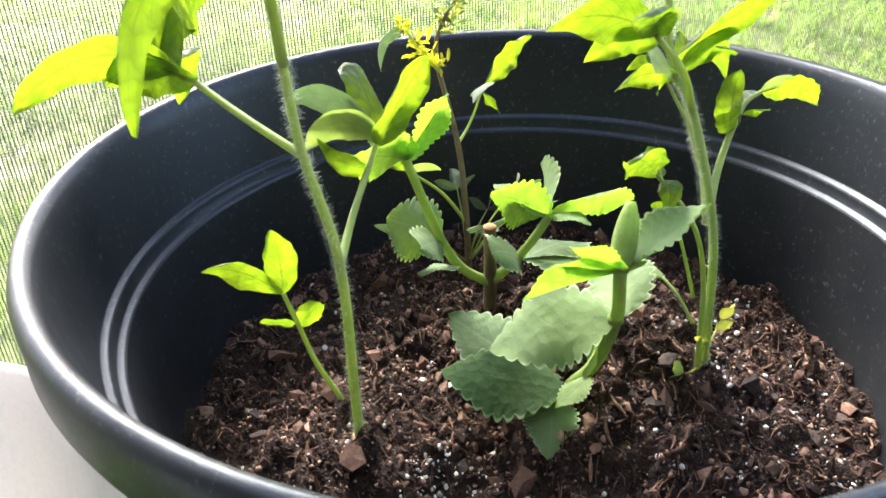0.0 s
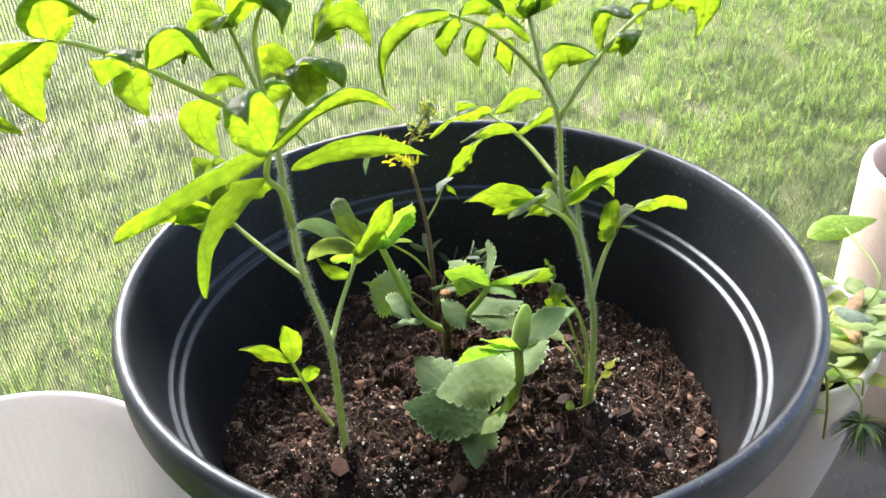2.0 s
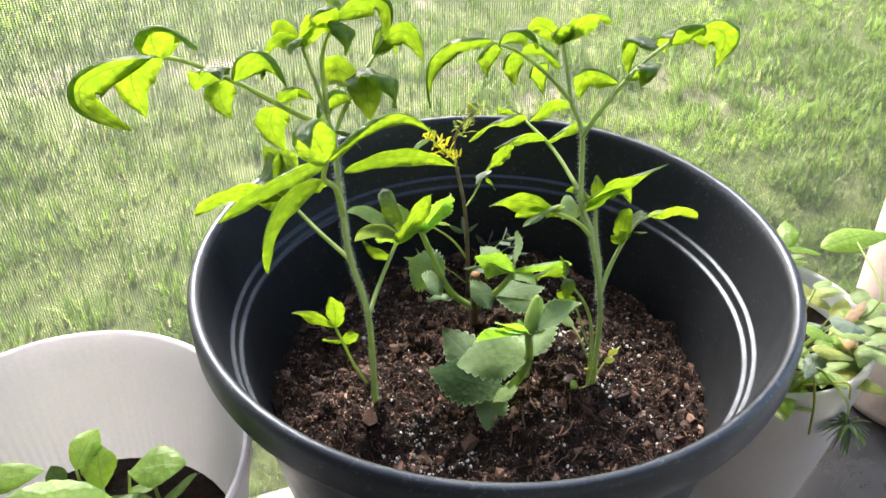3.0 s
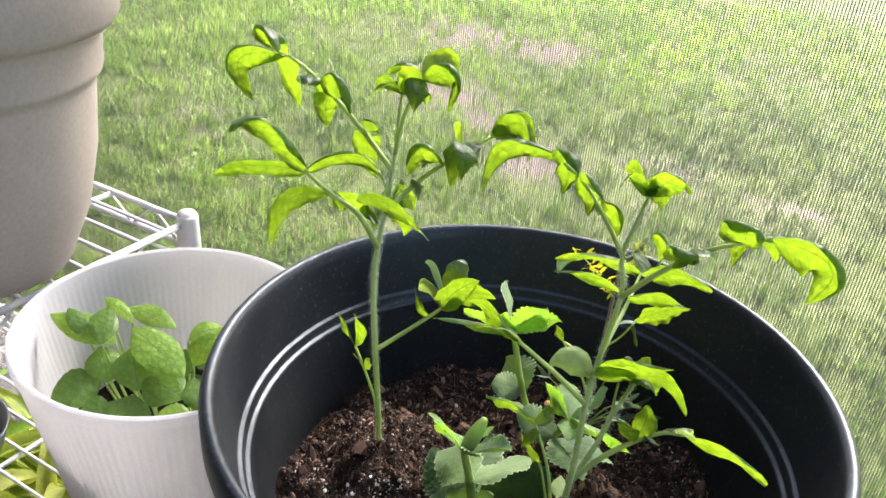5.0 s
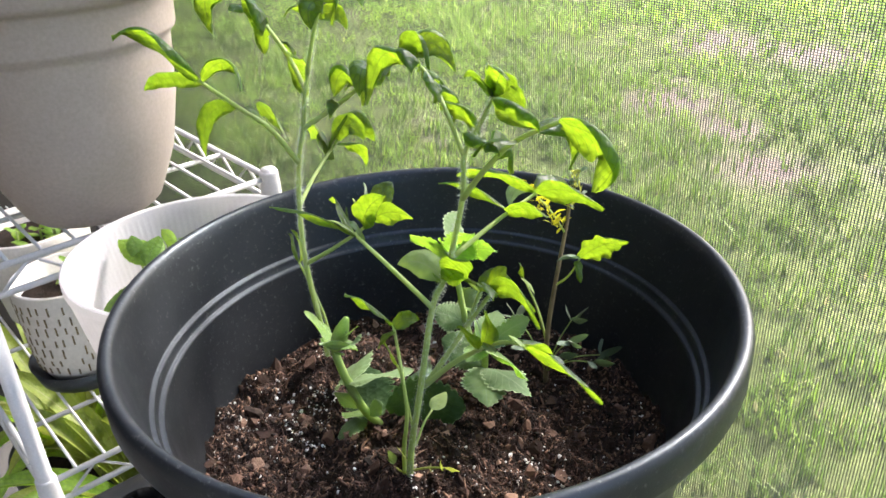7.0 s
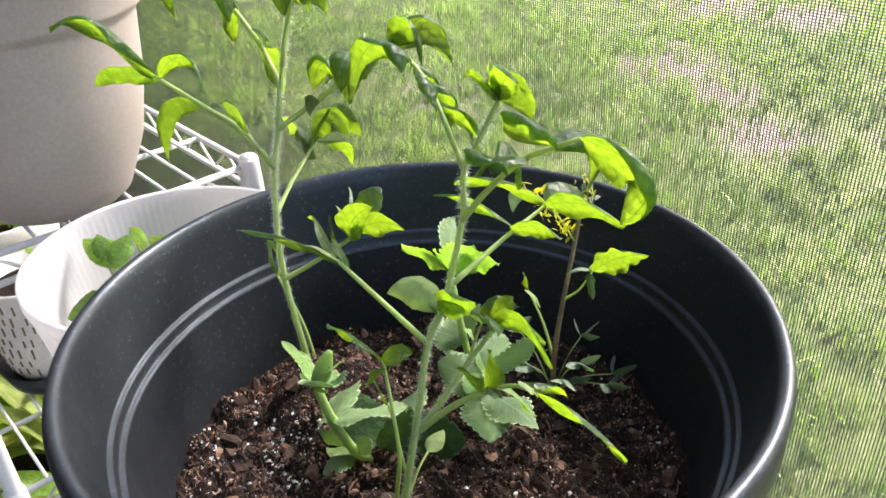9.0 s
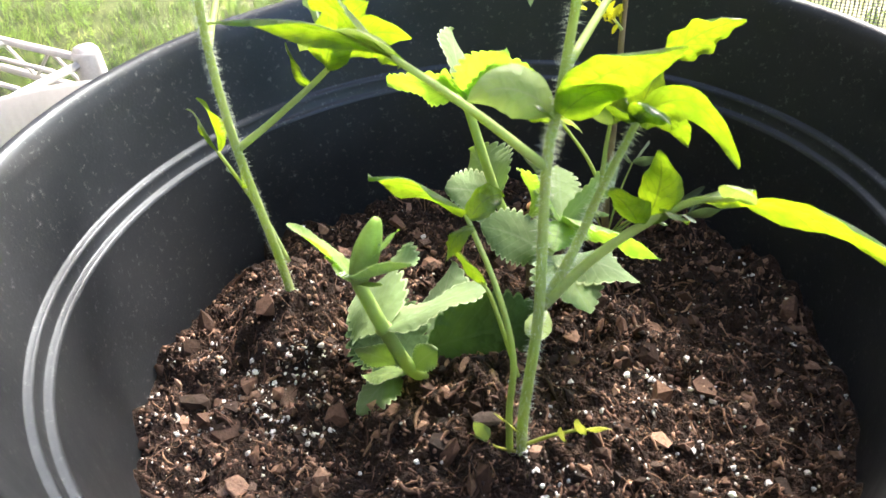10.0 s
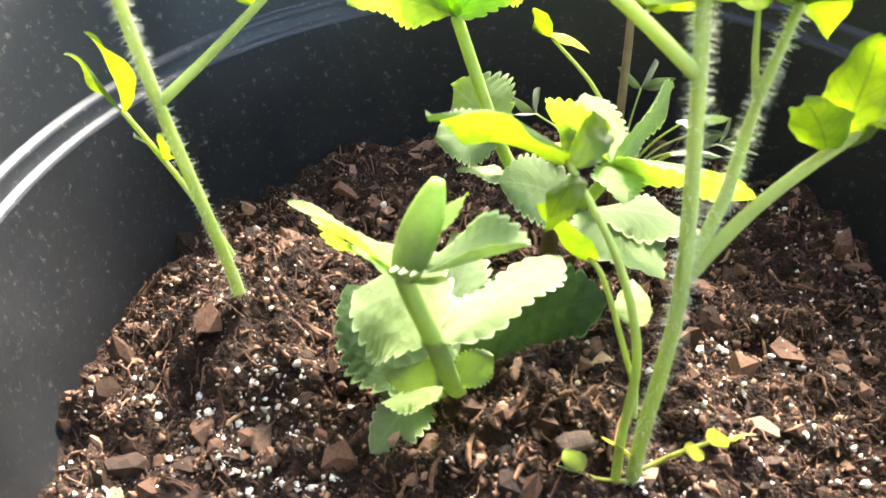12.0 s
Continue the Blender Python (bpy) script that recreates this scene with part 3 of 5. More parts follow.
def chip_mat():
    m, n, l, b = node_mat("bark_chip")
    v = coords(n)
    col = ramp_between(n, l, n.new("ShaderNodeObjectInfo").outputs["Random"], [(0.0, (0.03, 0.018, 0.013)), (0.65, (0.09, 0.052, 0.036)), (1.0, (0.24, 0.14, 0.095))])
    g = ramp_between(n, l, noise_at(n, l, 9, 6, v, 0.7), [(0.3, (0.5, 0.5, 0.5)), (0.7, (1.15, 1.15, 1.15))])
    l.new(mix_col(n, l, col, g, 1.0, "MULTIPLY"), b.inputs["Base Color"])
    b.inputs["Roughness"].default_value = 0.8
    add_bump(n, l, b, noise_at(n, l, 6, 6, v, 0.7), 0.4, 0.03)
    return m


M_CHIP = chip_mat()
build_bark()


def build_perlite_grains():
    """The larger white grains, loose on the soil."""
    heap = thing("perlite_grains", (0, 0, 0.176), "larger loose white perlite grains on the soil", "perlite")
    rng = random.Random(33)
    shapes = []
    for k in range(5):
        bm = bmesh.new()
        bmesh.ops.create_icosphere(bm, subdivisions=1, radius=1.0)
        for v in bm.verts:
            v.co = v.co * rng.uniform(0.45, 1.35)
        me = bpy.data.meshes.new("perlite_grain")
        bm.to_mesh(me)
        bm.free()
        me.materials.append(M_PERLITE)
        shapes.append(me)
    made = 0
    while made < 150:
        x, y = rng.uniform(-0.115, 0.115), rng.uniform(-0.112, 0.06)
        if math.hypot(x, y) > 0.117 or rng.random() > perlite_patch(x, y):
            continue
        ob = new("perlite_grain", shapes[made % 5])
        ob.parent = heap
        r = rng.uniform(0.0006, 0.0015)
        ob.matrix_basis = Matrix.LocRotScale(Vector((x, y, soil_z(x, y) + r * 0.6)) - heap.location, Euler((rng.random() * 6, rng.random() * 6, rng.random() * 6)), (r, r * rng.uniform(0.7, 1.0), r * rng.uniform(0.7, 1.0)))
        made += 1


build_perlite_grains()

# ---- white ribbed pot ----
WP = (-0.2360, -0.0185)


def build_white_pot():
    pot = thing("planter", (WP[0], WP[1], TABLE_Z), "white ribbed plastic planter", "plant pot")
    h = 0.2145 - TABLE_Z
    prof = [(0.0, 0.008), (0.036, 0.008), (0.05, 0.03), (0.0700, h * 0.45), (0.0912, h - 0.006), (0.092, h - 0.001), (0.094, h), (0.0955, h - 0.001), (0.0955, h - 0.008),
            (0.094, h - 0.011), (0.0727, h * 0.45), (0.0535, 0.025), (0.047, 0.006), (0.041, 0.0), (0.0, 0.0)]

    def finer(pairs):
        out = []
        for (r, z), (r2, z2) in zip(pairs, pairs[1:]):
            out += [(r + (r2 - r) * k / 4, z + (z2 - z) * k / 4) for k in range(4)]
        return out + [pairs[-1]]

    part("pot_body", lathe(finer(prof[7:]), 504, lambda a, z: 1 - (0.016 * abs(math.sin(a * 56)) if 0.02 < z < h - 0.012 else 0)), M_WHITE, pot)
    part("inner_wall", lathe(finer(prof[:8]), 504, lambda a, z: 1 + (0.005 * abs(math.sin(a * 56)) if 0.03 < z < h - 0.012 else 0)), M_WHITE, pot)
    part("potting_soil", lathe([(0.0, 0.171), (0.03, 0.172), (0.06, 0.17), (0.0778, 0.168), (0.0745, 0.15), (0, 0.15)], 48), M_POTSOIL, pot)


build_white_pot()

# ---- wire rack ----
SHELF_HI, SHELF_LO = 0.2005, -0.006
RX, RY0, RY1 = -0.350, -0.148, 0.105


def build_rack():
    rack = thing("wire_rack", (RX, RY0, LAWN_Z), "white coated wire shelving rack with round posts", "shelf rack")

    def at(bm):
        bmesh.ops.translate(bm, verts=bm.verts, vec=(-RX, -RY0, -LAWN_Z))
        return bm

    x_far = -1.0
    for z in (SHELF_HI, SHELF_LO):
        for dz in (-0.003, -0.026):
            part("shelf_edge", at(tube([(RX, RY0, z + dz), (RX, RY1, z + dz)], 0.0028, 8)), M_WIRE, rack)
            part("shelf_edge", at(tube([(RX, RY0, z + dz), (x_far, RY0, z + dz)], 0.0028, 8)), M_WIRE, rack)
            part("shelf_edge", at(tube([(RX, RY1, z + dz), (x_far, RY1, z + dz)], 0.0028, 8)), M_WIRE, rack)
        for y in (RY0, RY1):
            pts = [(RX - 0.012 - 0.028 * k, y, z - 0.026 + 0.023 * (k % 2)) for k in range(24)]
            part("truss_wire", at(tube(pts, 0.0016, 6)), M_WIRE, rack)
        pts = [(RX, RY0 + 0.014 + 0.028 * k, z - 0.026 + 0.023 * (k % 2)) for k in range(9)]
        part("truss_wire", at(tube(pts, 0.0016, 6)), M_WIRE, rack)
        for k in range(1, 10):
            y = RY0 + (RY1 - RY0) * k / 10
            part("shelf_wire", at(tube([(RX, y, z), (x_far, y, z)], 0.0016, 6)), M_WIRE, rack)
        for x in (RX - 0.09, RX - 0.24, RX - 0.39, RX - 0.54):
            part("cross_wire", at(tube([(x, RY0, z - 0.004), (x, RY1, z - 0.004)], 0.0024, 6)), M_WIRE, rack)
    for x in (RX, x_far):
        for y in (RY0, RY1):
            post = part("post", at(tube([(x, y, LAWN_Z + 0.012), (x, y, SHELF_HI + 0.006)], 0.0068, 20)), M_WIRE, rack)
            post_cap = lathe([(0.0, 0.012), (0.006, 0.0118), (0.0075, 0.0105), (0.0079, 0.0), (0.0, 0.0)], 24)
            bmesh.ops.translate(post_cap, verts=post_cap.verts, vec=(x, y, SHELF_HI + 0.004))
            if y == RY0:
                part("post_cap", at(post_cap), M_WIRE, post)
            else:
                post_cap.free()
            for z in (SHELF_HI, SHELF_LO):
                collar = lathe([(0.0069, -0.034), (0.0092, -0.034), (0.0098, -0.03), (0.0088, 0.002), (0.0083, 0.004), (0.0069, 0.004)], 24)
                bmesh.ops.translate(collar, verts=collar.verts, vec=(x, y, z))
                part("collar", at(collar), M_WIRE, post)


build_rack()


def build_beige_pot():
    pot = thing("planter", (-0.4020, -0.0344, SHELF_HI + 0.002), "large beige resin planter with a wide banded rim", "plant pot")
    prof = [(0.0, 0.01), (0.045, 0.012), (0.082, 0.19), (0.097, 0.236), (0.102, 0.24), (0.109, 0.236), (0.111, 0.222), (0.1075, 0.182), (0.103, 0.176), (0.0965, 0.175),
            (0.0955, 0.172), (0.0938, 0.147), (0.0928, 0.1438), (0.0890, 0.1405), (0.0882, 0.137), (0.0835, 0.09), (0.0735, 0.045), (0.062, 0.018), (0.056, 0.005), (0.05, 0.0), (0.0, 0.0)]
    part("pot_body", lathe(prof, 128), M_BEIGE, pot)
    part("potting_soil", lathe([(0.0, 0.2), (0.084, 0.198), (0.079, 0.18), (0, 0.18)], 48), M_POTSOIL, pot)


build_beige_pot()


def build_small_pots():
    pot = thing("small_pot", (-0.489, -0.0585, SHELF_LO + 0.012), "small white pot with dark dashes in a black saucer", "plant pot")
    h = 0.102
    body = part("pot_body", lathe([(0.0, 0.006), (0.035, 0.006), (0.0455, h - 0.001), (0.0475, h), (0.049, h - 0.002), (0.0485, 0.09), (0.046, 0.03), (0.043, 0.012), (0.037, 0.0), (0.0, 0.0)], 64), M_CREAM, pot)
    part("potting_soil", lathe([(0.0, h - 0.018), (0.0435, h - 0.02), (0.042, h - 0.03), (0, h - 0.03)], 40), M_POTSOIL, pot)
    part("saucer", lathe([(0.0, -0.003), (0.044, -0.003), (0.051, 0.012), (0.053, 0.012), (0.047, -0.007), (0.044, -0.0095), (0.0, -0.0095)], 48), M_BLACK, pot, "glossy black saucer")
    rng = random.Random(5)
    bm = bmesh.new()
    for k in range(7):
        for i in range(30):
            a = 2 * math.pi * (i + 0.5 * (k % 2) + rng.uniform(-0.2, 0.2)) / 30
            z = 0.016 + 0.0118 * k + rng.uniform(-0.0015, 0.0015)
            r = 0.0003 + (0.043 + (z - 0.012) / 6 if z < 0.03 else 0.046 + (z - 0.03) / 24)
            lean = 0.165 if z < 0.03 else 0.042
            if rng.random() < 0.1:
                continue
            ln = rng.uniform(0.006, 0.0105)
            m = Matrix.LocRotScale((r * math.cos(a), r * math.sin(a), z), Euler((0, lean, a)), (0.0007, 0.0016, ln))
            bmesh.ops.create_cube(bm, size=1.0, matrix=m)
    part("dash_pattern", bm, M_WOODY, body, "brown printed dashes")
    pot2 = thing("small_pot", (-0.640, -0.045, SHELF_LO + 0.002), "small plain white pot with soil", "plant pot")
    part("pot_body", lathe([(0.0, 0.006), (0.04, 0.006), (0.056, 0.108), (0.058, 0.11), (0.06, 0.108), (0.059, 0.095), (0.045, 0.004), (0.042, 0.0), (0, 0)], 64), M_CREAM, pot2)
    part("potting_soil", lathe([(0.0, 0.092), (0.053, 0.09), (0.05, 0.08), (0, 0.08)], 40), M_POTSOIL, pot2)


build_small_pots()

# ---- pots at the table's other end ----


def build_right_pots():
    pot = thing("planter", (0.2045, 0.007, TABLE_Z), "smooth white planter with crowded seedlings", "plant pot")
    h = 0.161 - TABLE_Z
    part("pot_body", lathe([(0.0, 0.006), (0.046, 0.006), (0.0715, h - 0.003), (0.0735, h), (0.0755, h - 0.001), (0.076, h - 0.004), (0.07, h * 0.6), (0.055, 0.024), (0.0525, 0.021), (0.0515, 0.018), (0.049, 0.0), (0, 0)], 96), M_WHITE, pot)
    part("potting_soil", lathe([(0.0, h - 0.02), (0.04, h - 0.019), (0.067, h - 0.024), (0.064, h - 0.04), (0, h - 0.04)], 48), M_POTSOIL, pot)
    pot2 = thing("planter", (0.460, 0.057, TABLE_Z), "tall pale pink ceramic planter", "plant pot")
    h = 0.1795 - TABLE_Z
    part("pot_body", lathe([(0.0, 0.006), (0.05, 0.006), (0.062, h - 0.006), (0.064, h - 0.002), (0.067, h), (0.07, h - 0.002), (0.0715, h - 0.008), (0.0665, 0.06), (0.064, 0.01), (0.06, 0), (0, 0)], 96), M_PINK, pot2)
    part("potting_soil", lathe([(0.0, h - 0.03), (0.058, h - 0.03), (0.056, h - 0.04), (0, h - 0.04)], 48), M_POTSOIL, pot2)


build_right_pots()

# ---- plants ----


def blade(base, tip, width, bulge=(0, 0, 0), face=None, teeth=0, depth=0.1, cup=0.25, shape=0.8, nu=14, nv=4, wave=0.0, seed=0, roll=0.0, scallop=False, droop=0.0):
    """One leaf along a bowed midrib from base to tip, cupped across it, with a toothed edge."""
    b, t, bow = Vector(base), Vector(tip), Vector(bulge)
    ctrl = (b + t) / 2 + bow * 2
    way = (t - b).normalized()
    if face is None:
        face = Vector((0.03, 0.78, 0.34)) + (bow.normalized() * 0.25 if bow.length > 1e-4 else Vector((0, 0, 0)))
        if face.cross(way).length < 0.3 * face.length:
            face = Vector((0.2, 0.1, 1.0))
    face = Vector(face)
    rng = random.Random(seed * 7 + int((b.x + b.y * 3 + b.z * 5) * 1e5))
    ph = rng.random() * 6.3
    nv = 7 if roll else nv
    curl = [roll * rng.uniform(0.5, 1.25), roll * rng.uniform(0.5, 1.25)]
    bm = bmesh.new()
    uv = bm.loops.layers.uv.new("UVMap")
    rows = []
    for i in range(nu + 1):
        u = i / nu
        p = b * (1 - u) ** 2 + ctrl * 2 * u * (1 - u) + t * u * u
        d = ((ctrl - b) * (1 - u) + (t - ctrl) * u).normalized()
        face = (face - d * face.dot(d)).normalized()
        n = face
        if u > 0.62 and droop:
            # the end curls under, away from the upper face
            p = p - n * (droop * (t - b).length * (u - 0.62) ** 2 * 2.2)
        s = d.cross(n)
        w = width / 2 * max(0.035, math.sin(math.pi * min(1, max(0, u)) ** shape)) ** 0.75
        if u > 0.985:
            w = width * 0.012
        # the section across the leaf: an arc, rolled under at the margins
        halves = []
        for sign in (0, 1):
            out, down, pts = 0.0, 0.0, [(0.0, 0.0)]
            for j in range(1, nv + 1):
                v = (j - 0.5) / nv
                turn = 2.2 * cup * v + curl[sign] * max(0.0, (v - 0.5) / 0.5) * (0.5 + 0.35 * math.sin(u * 5 + ph + sign * 2) + 0.35 * u)
                out, down = out + math.cos(turn) / nv, down + math.sin(turn) / nv
                pts.append((out, down))
            halves.append(pts)
        row = []
        for j in range(-nv, nv + 1):
            v = j / nv
            out, down = halves[1 if j > 0 else 0][abs(j)]
            e = 1.0
            if scallop and abs(j) == nv:
                e = 1 + depth * (abs(math.sin(u * teeth * math.pi + ph * 0.3 * (j > 0))) ** 0.55 - 0.7)
            elif teeth and abs(j) >= nv - (1 if roll else 0):
                e = 1 + depth * (math.sin(u * teeth * math.pi * 2 + ph * (1 if j > 0 else 2)) * 0.6 - 0.15)
            drop = w * down + wave * width * math.sin(u * 9 + ph) * abs(v) ** 2 * (1 if j > 0 else -1)
            fold = 0.10 * w * (1 - abs(v)) * -1
            row.append((bm.verts.new(p + s * (w * out * e * (1 if j > 0 else -1)) - n * (drop - fold)), u, v * 0.5 + 0.5))
        rows.append(row)
    for a, c in zip(rows, rows[1:]):
        for j in range(2 * nv):
            q = (a[j], a[j + 1], c[j + 1], c[j])
            f = bm.faces.new([k[0] for k in q])
            for lp, k in zip(f.loops, q):
                lp[uv].uv = k[1:]
    return bm


STALKS = {}


def leaf(plant, base, tip, width, bulge=(0, 0, 0), mat=None, face=None, name="leaf", teeth=4, depth=0.05, cup=0.3, shape=0.75, wave=0.03, nu=20, scallop=False):
    o = plant.location
    near = min(((min((Vector(base) - o - q).length for q in pts), i) for i, (_, pts) in enumerate(STALKS.get(plant.name, []))), default=(1, 0))
    holder = STALKS[plant.name][near[1]][0] if near[0] < 0.004 else plant
    if mat is None:
        width, cup, wave, depth = width * 1.12, cup * 0.8, max(wave, 0.07), max(depth, 0.09)
    bm = blade(base, tip, width, bulge, face, teeth, depth, cup, shape, nu=nu, wave=wave, roll=0.0 if mat or width < 0.008 else 2.0 if cup > 0.25 else 0.9, droop=0.5 if mat is None and cup > 0.25 else 0.0, scallop=scallop)
    bmesh.ops.translate(bm, verts=bm.verts, vec=-o)
    return part(name, bm, mat or M_LEAF, holder)


def stalk(plant, points, r0, r1, mat=None, name="stalk", seg=8, steps=5):
    pts = smooth_line([Vector(p) - plant.location for p in points], steps)
    n = len(pts) - 1
    r0, r1 = r0 * 0.82, r1 * 0.82
    ob = part(name, tube(pts, [r0 + (r1 - r0) * (i / n) for i in range(n + 1)], seg), mat or M_STEM, plant)
    if name == "stalk":
        STALKS.setdefault(plant.name, []).append((ob, pts))
    return ob


def hairs(plant, points, radius, count, seed, length=0.0022):
    """Fine white hairs standing off a stem."""
    rng = random.Random(seed)
    pts = smooth_line([Vector(p) - plant.location for p in points], 6)
    verts, faces = [], []
    for _ in range(count):
        i = rng.randrange(len(pts) - 1)
        f = rng.random()
        p, w = pts[i].lerp(pts[i + 1], f), (pts[i + 1] - pts[i]).normalized()
        a = w.orthogonal().normalized()
        out = (Matrix.Rotation(rng.random() * 6.283, 3, w) @ a) + w * rng.uniform(-0.3, 0.3)
        q = p + out * radius * 0.9
        tip = q + out * length * rng.uniform(0.5, 1.15) + Vector((0, 0, -0.0003))
        k = len(verts)
        s, c = w * 0.00006, w.cross(out).normalized() * 0.00006
        verts += [q + s, q - s * 0.5 + c, q - s * 0.5 - c, tip]
        faces += [(k, k + 1, k + 3), (k + 1, k + 2, k + 3), (k + 2, k, k + 3)]
    ob = from_lists("stem_hairs", verts, faces, M_HAIR, plant, "fine white stem hairs", smooth=False)
    ob["kind"] = "stuff"


M_HAIR = surface("stem_hair", (0.6, 0.65, 0.5), (0.7, 0.75, 0.6), 50, 400, 0.6, 0.0)
M_BASIL = leaf_mat("broad_green_leaf", (0.2, 0.35, 0.06), (0.55, 0.85, 0.06), (0.28, 0.42, 0.14), rough=0.42, through=0.5)
# the broad leaf again, its colour darkened for shade low in the planter
M_BASIL_SHADED = leaf_mat("shaded_green_leaf", (0.11, 0.21, 0.04), (0.34, 0.58, 0.03), (0.17, 0.27, 0.08), rough=0.45, through=0.42)
M_PALE = leaf_mat("pale_green_leaf", (0.24, 0.34, 0.13), (0.48, 0.66, 0.12), (0.34, 0.43, 0.2), rough=0.5, through=0.38)
M_GREY = leaf_mat("grey_green_leaf", (0.17, 0.23, 0.17), (0.2, 0.34, 0.12), (0.25, 0.3, 0.22), rough=0.65, through=0.25)
M_YELLOW = leaf_mat("yellow_green_leaf", (0.35, 0.4, 0.1), (0.6, 0.65, 0.1), (0.45, 0.5, 0.2), through=0.4)
M_DRY = leaf_mat("dry_brown_leaf", (0.35, 0.24, 0.14), (0.4, 0.25, 0.1), (0.3, 0.2, 0.1), rough=0.8, through=0.25)
M_STRAP = leaf_mat("variegated_strap_leaf", (0.28, 0.36, 0.08), (0.5, 0.6, 0.08), (0.5, 0.52, 0.25), through=0.35)


def build_tomato_left():
    p = thing("tomato_plant", (-0.0734, -0.0186, 0.1943), "tall tomato plant with hairy stem and curled leaves", "plant", "tomato plants in the black pot")
    stem = [(-0.0734, -0.0184, 0.1871), (-0.0738, -0.0197, 0.2149), (-0.0753, -0.0242, 0.2657), (-0.0808, -0.0200, 0.2986), (-0.0817, -0.0163, 0.3214), (-0.0815, -0.0115, 0.3393), (-0.0816, -0.0068, 0.3597), (-0.0880, 0.0084, 0.3931)]
    stalk(p, stem, 0.0021, 0.001, name="stem", seg=12)
    hairs(p, stem, 0.0015, 3200, 11)
    # lowest side shoot
    stalk(p, [(-0.0766, -0.0133, 0.2090), (-0.0830, -0.0131, 0.2258), (-0.0874, -0.0163, 0.2431), (-0.0912, -0.0195, 0.2577)], 0.0011, 0.0008)
    leaf(p, (-0.0912, -0.0195, 0.2577), (-0.0922, -0.0214, 0.2793), 0.0095, (0.001, 0.002, 0), face=(-0.3, -0.8, 0.5))
    leaf(p, (-0.0912, -0.0195, 0.2577), (-0.1110, -0.0106, 0.2658), 0.0095, (0, 0, 0.004))
    leaf(p, (-0.0874, -0.0163, 0.2431), (-0.0802, -0.0201, 0.2509), 0.0065, (0, 0, 0.001), face=(0, -0.8, 0.6))
    leaf(p, (-0.0884, -0.0164, 0.2446), (-0.0978, -0.0119, 0.2453), 0.005, (0, 0, 0.001))
    # stalk towards the middle of the pot
    stalk(p, [(-0.0752, -0.0242, 0.2647), (-0.0659, -0.0118, 0.2729), (-0.0536, 0.0007, 0.2848), (-0.0487, 0.0046, 0.2912)], 0.0016, 0.0009)
    leaf(p, (-0.0523, 0.0013, 0.2871), (-0.0325, 0.0031, 0.3107), 0.015, (-0.001, -0.002, 0.003))
    leaf(p, (-0.0515, 0.0024, 0.2892), (-0.0719, 0.0109, 0.2857), 0.0125, (0, 0, 0.007), M_PALE)
    leaf(p, (-0.0506, 0.0035, 0.2892), (-0.0738, 0.0192, 0.2985), 0.0105, (0, 0.002, 0.006), M_GREY)
    leaf(p, (-0.0496, 0.0035, 0.2902), (-0.0522, 0.0228, 0.3065), 0.013, (0, 0.002, 0.006))
    leaf(p, (-0.0564, -0.0020, 0.2820), (-0.0699, 0.0031, 0.2923), 0.0075, (0, 0, -0.003))
    leaf(p, (-0.0497, 0.0046, 0.2902), (-0.0288, 0.0175, 0.2936), 0.014, (0, 0, 0.005))
    # leaf behind the stem
    stalk(p, [(-0.0807, -0.0200, 0.2976), (-0.0917, -0.0028, 0.3054), (-0.1020, 0.0171, 0.3136), (-0.1052, 0.0245, 0.3171)], 0.0015, 0.0009)
    leaf(p, (-0.1020, 0.0171, 0.3141), (-0.1100, 0.0545, 0.3070), 0.02, (0, 0, 0.012))
    leaf(p, (-0.1020, 0.0171, 0.3141), (-0.1467, 0.0316, 0.3056), 0.016, (0, 0, 0.010))
    leaf(p, (-0.0990, 0.0117, 0.3121), (-0.1223, 0.0263, 0.3098), 0.017, (0, 0.004, 0.004))
    leaf(p, (-0.1039, 0.0215, 0.3161), (-0.1016, 0.0412, 0.2965), 0.013, (0.003, 0.004, 0.006))
    leaf(p, (-0.1052, 0.0245, 0.3171), (-0.0933, 0.0358, 0.3174), 0.014, (0, 0, 0.009))
    # compound leaf that reaches forward
    stalk(p, [(-0.0817, -0.0163, 0.3212), (-0.0859, -0.0280, 0.3426), (-0.0927, -0.0406, 0.3560), (-0.0938, -0.0588, 0.3740)], 0.0019, 0.0011)
    leaf(p, (-0.0939, -0.0583, 0.3737), (-0.1080, -0.0902, 0.4058), 0.019, (-0.001, 0.003, 0.007), cup=0.5, face=(0, 0.95, 0.1))
    leaf(p, (-0.0935, -0.0572, 0.3730), (-0.0497, -0.0517, 0.3790), 0.0105, (0, 0, 0.010), cup=0.7)
    leaf(p, (-0.0940, -0.0563, 0.3721), (-0.1375, -0.0701, 0.3627), 0.0095, (0, -0.002, 0.005), face=(0, 0.95, 0.1))
    leaf(p, (-0.0926, -0.0416, 0.3563), (-0.1217, -0.0501, 0.3218), 0.0105, (-0.007, -0.002, 0.009), face=(0, 0.95, 0.1))
    leaf(p, (-0.0829, -0.0347, 0.3540), (-0.0360, -0.0463, 0.3533), 0.009, (0, 0, 0.007), face=(0, 0.95, 0.1))
    leaf(p, (-0.0887, -0.0352, 0.3510), (-0.1019, -0.0213, 0.3371), 0.013, (-0.002, 0.002, 0.004))
    # compound leaf to the side, drooping at its end
    stalk(p, [(-0.0816, -0.0068, 0.3597), (-0.1015, -0.0027, 0.3727), (-0.1182, -0.0038, 0.3864), (-0.1357, -0.0050, 0.3981), (-0.1474, -0.0057, 0.4029)], 0.0018, 0.001)
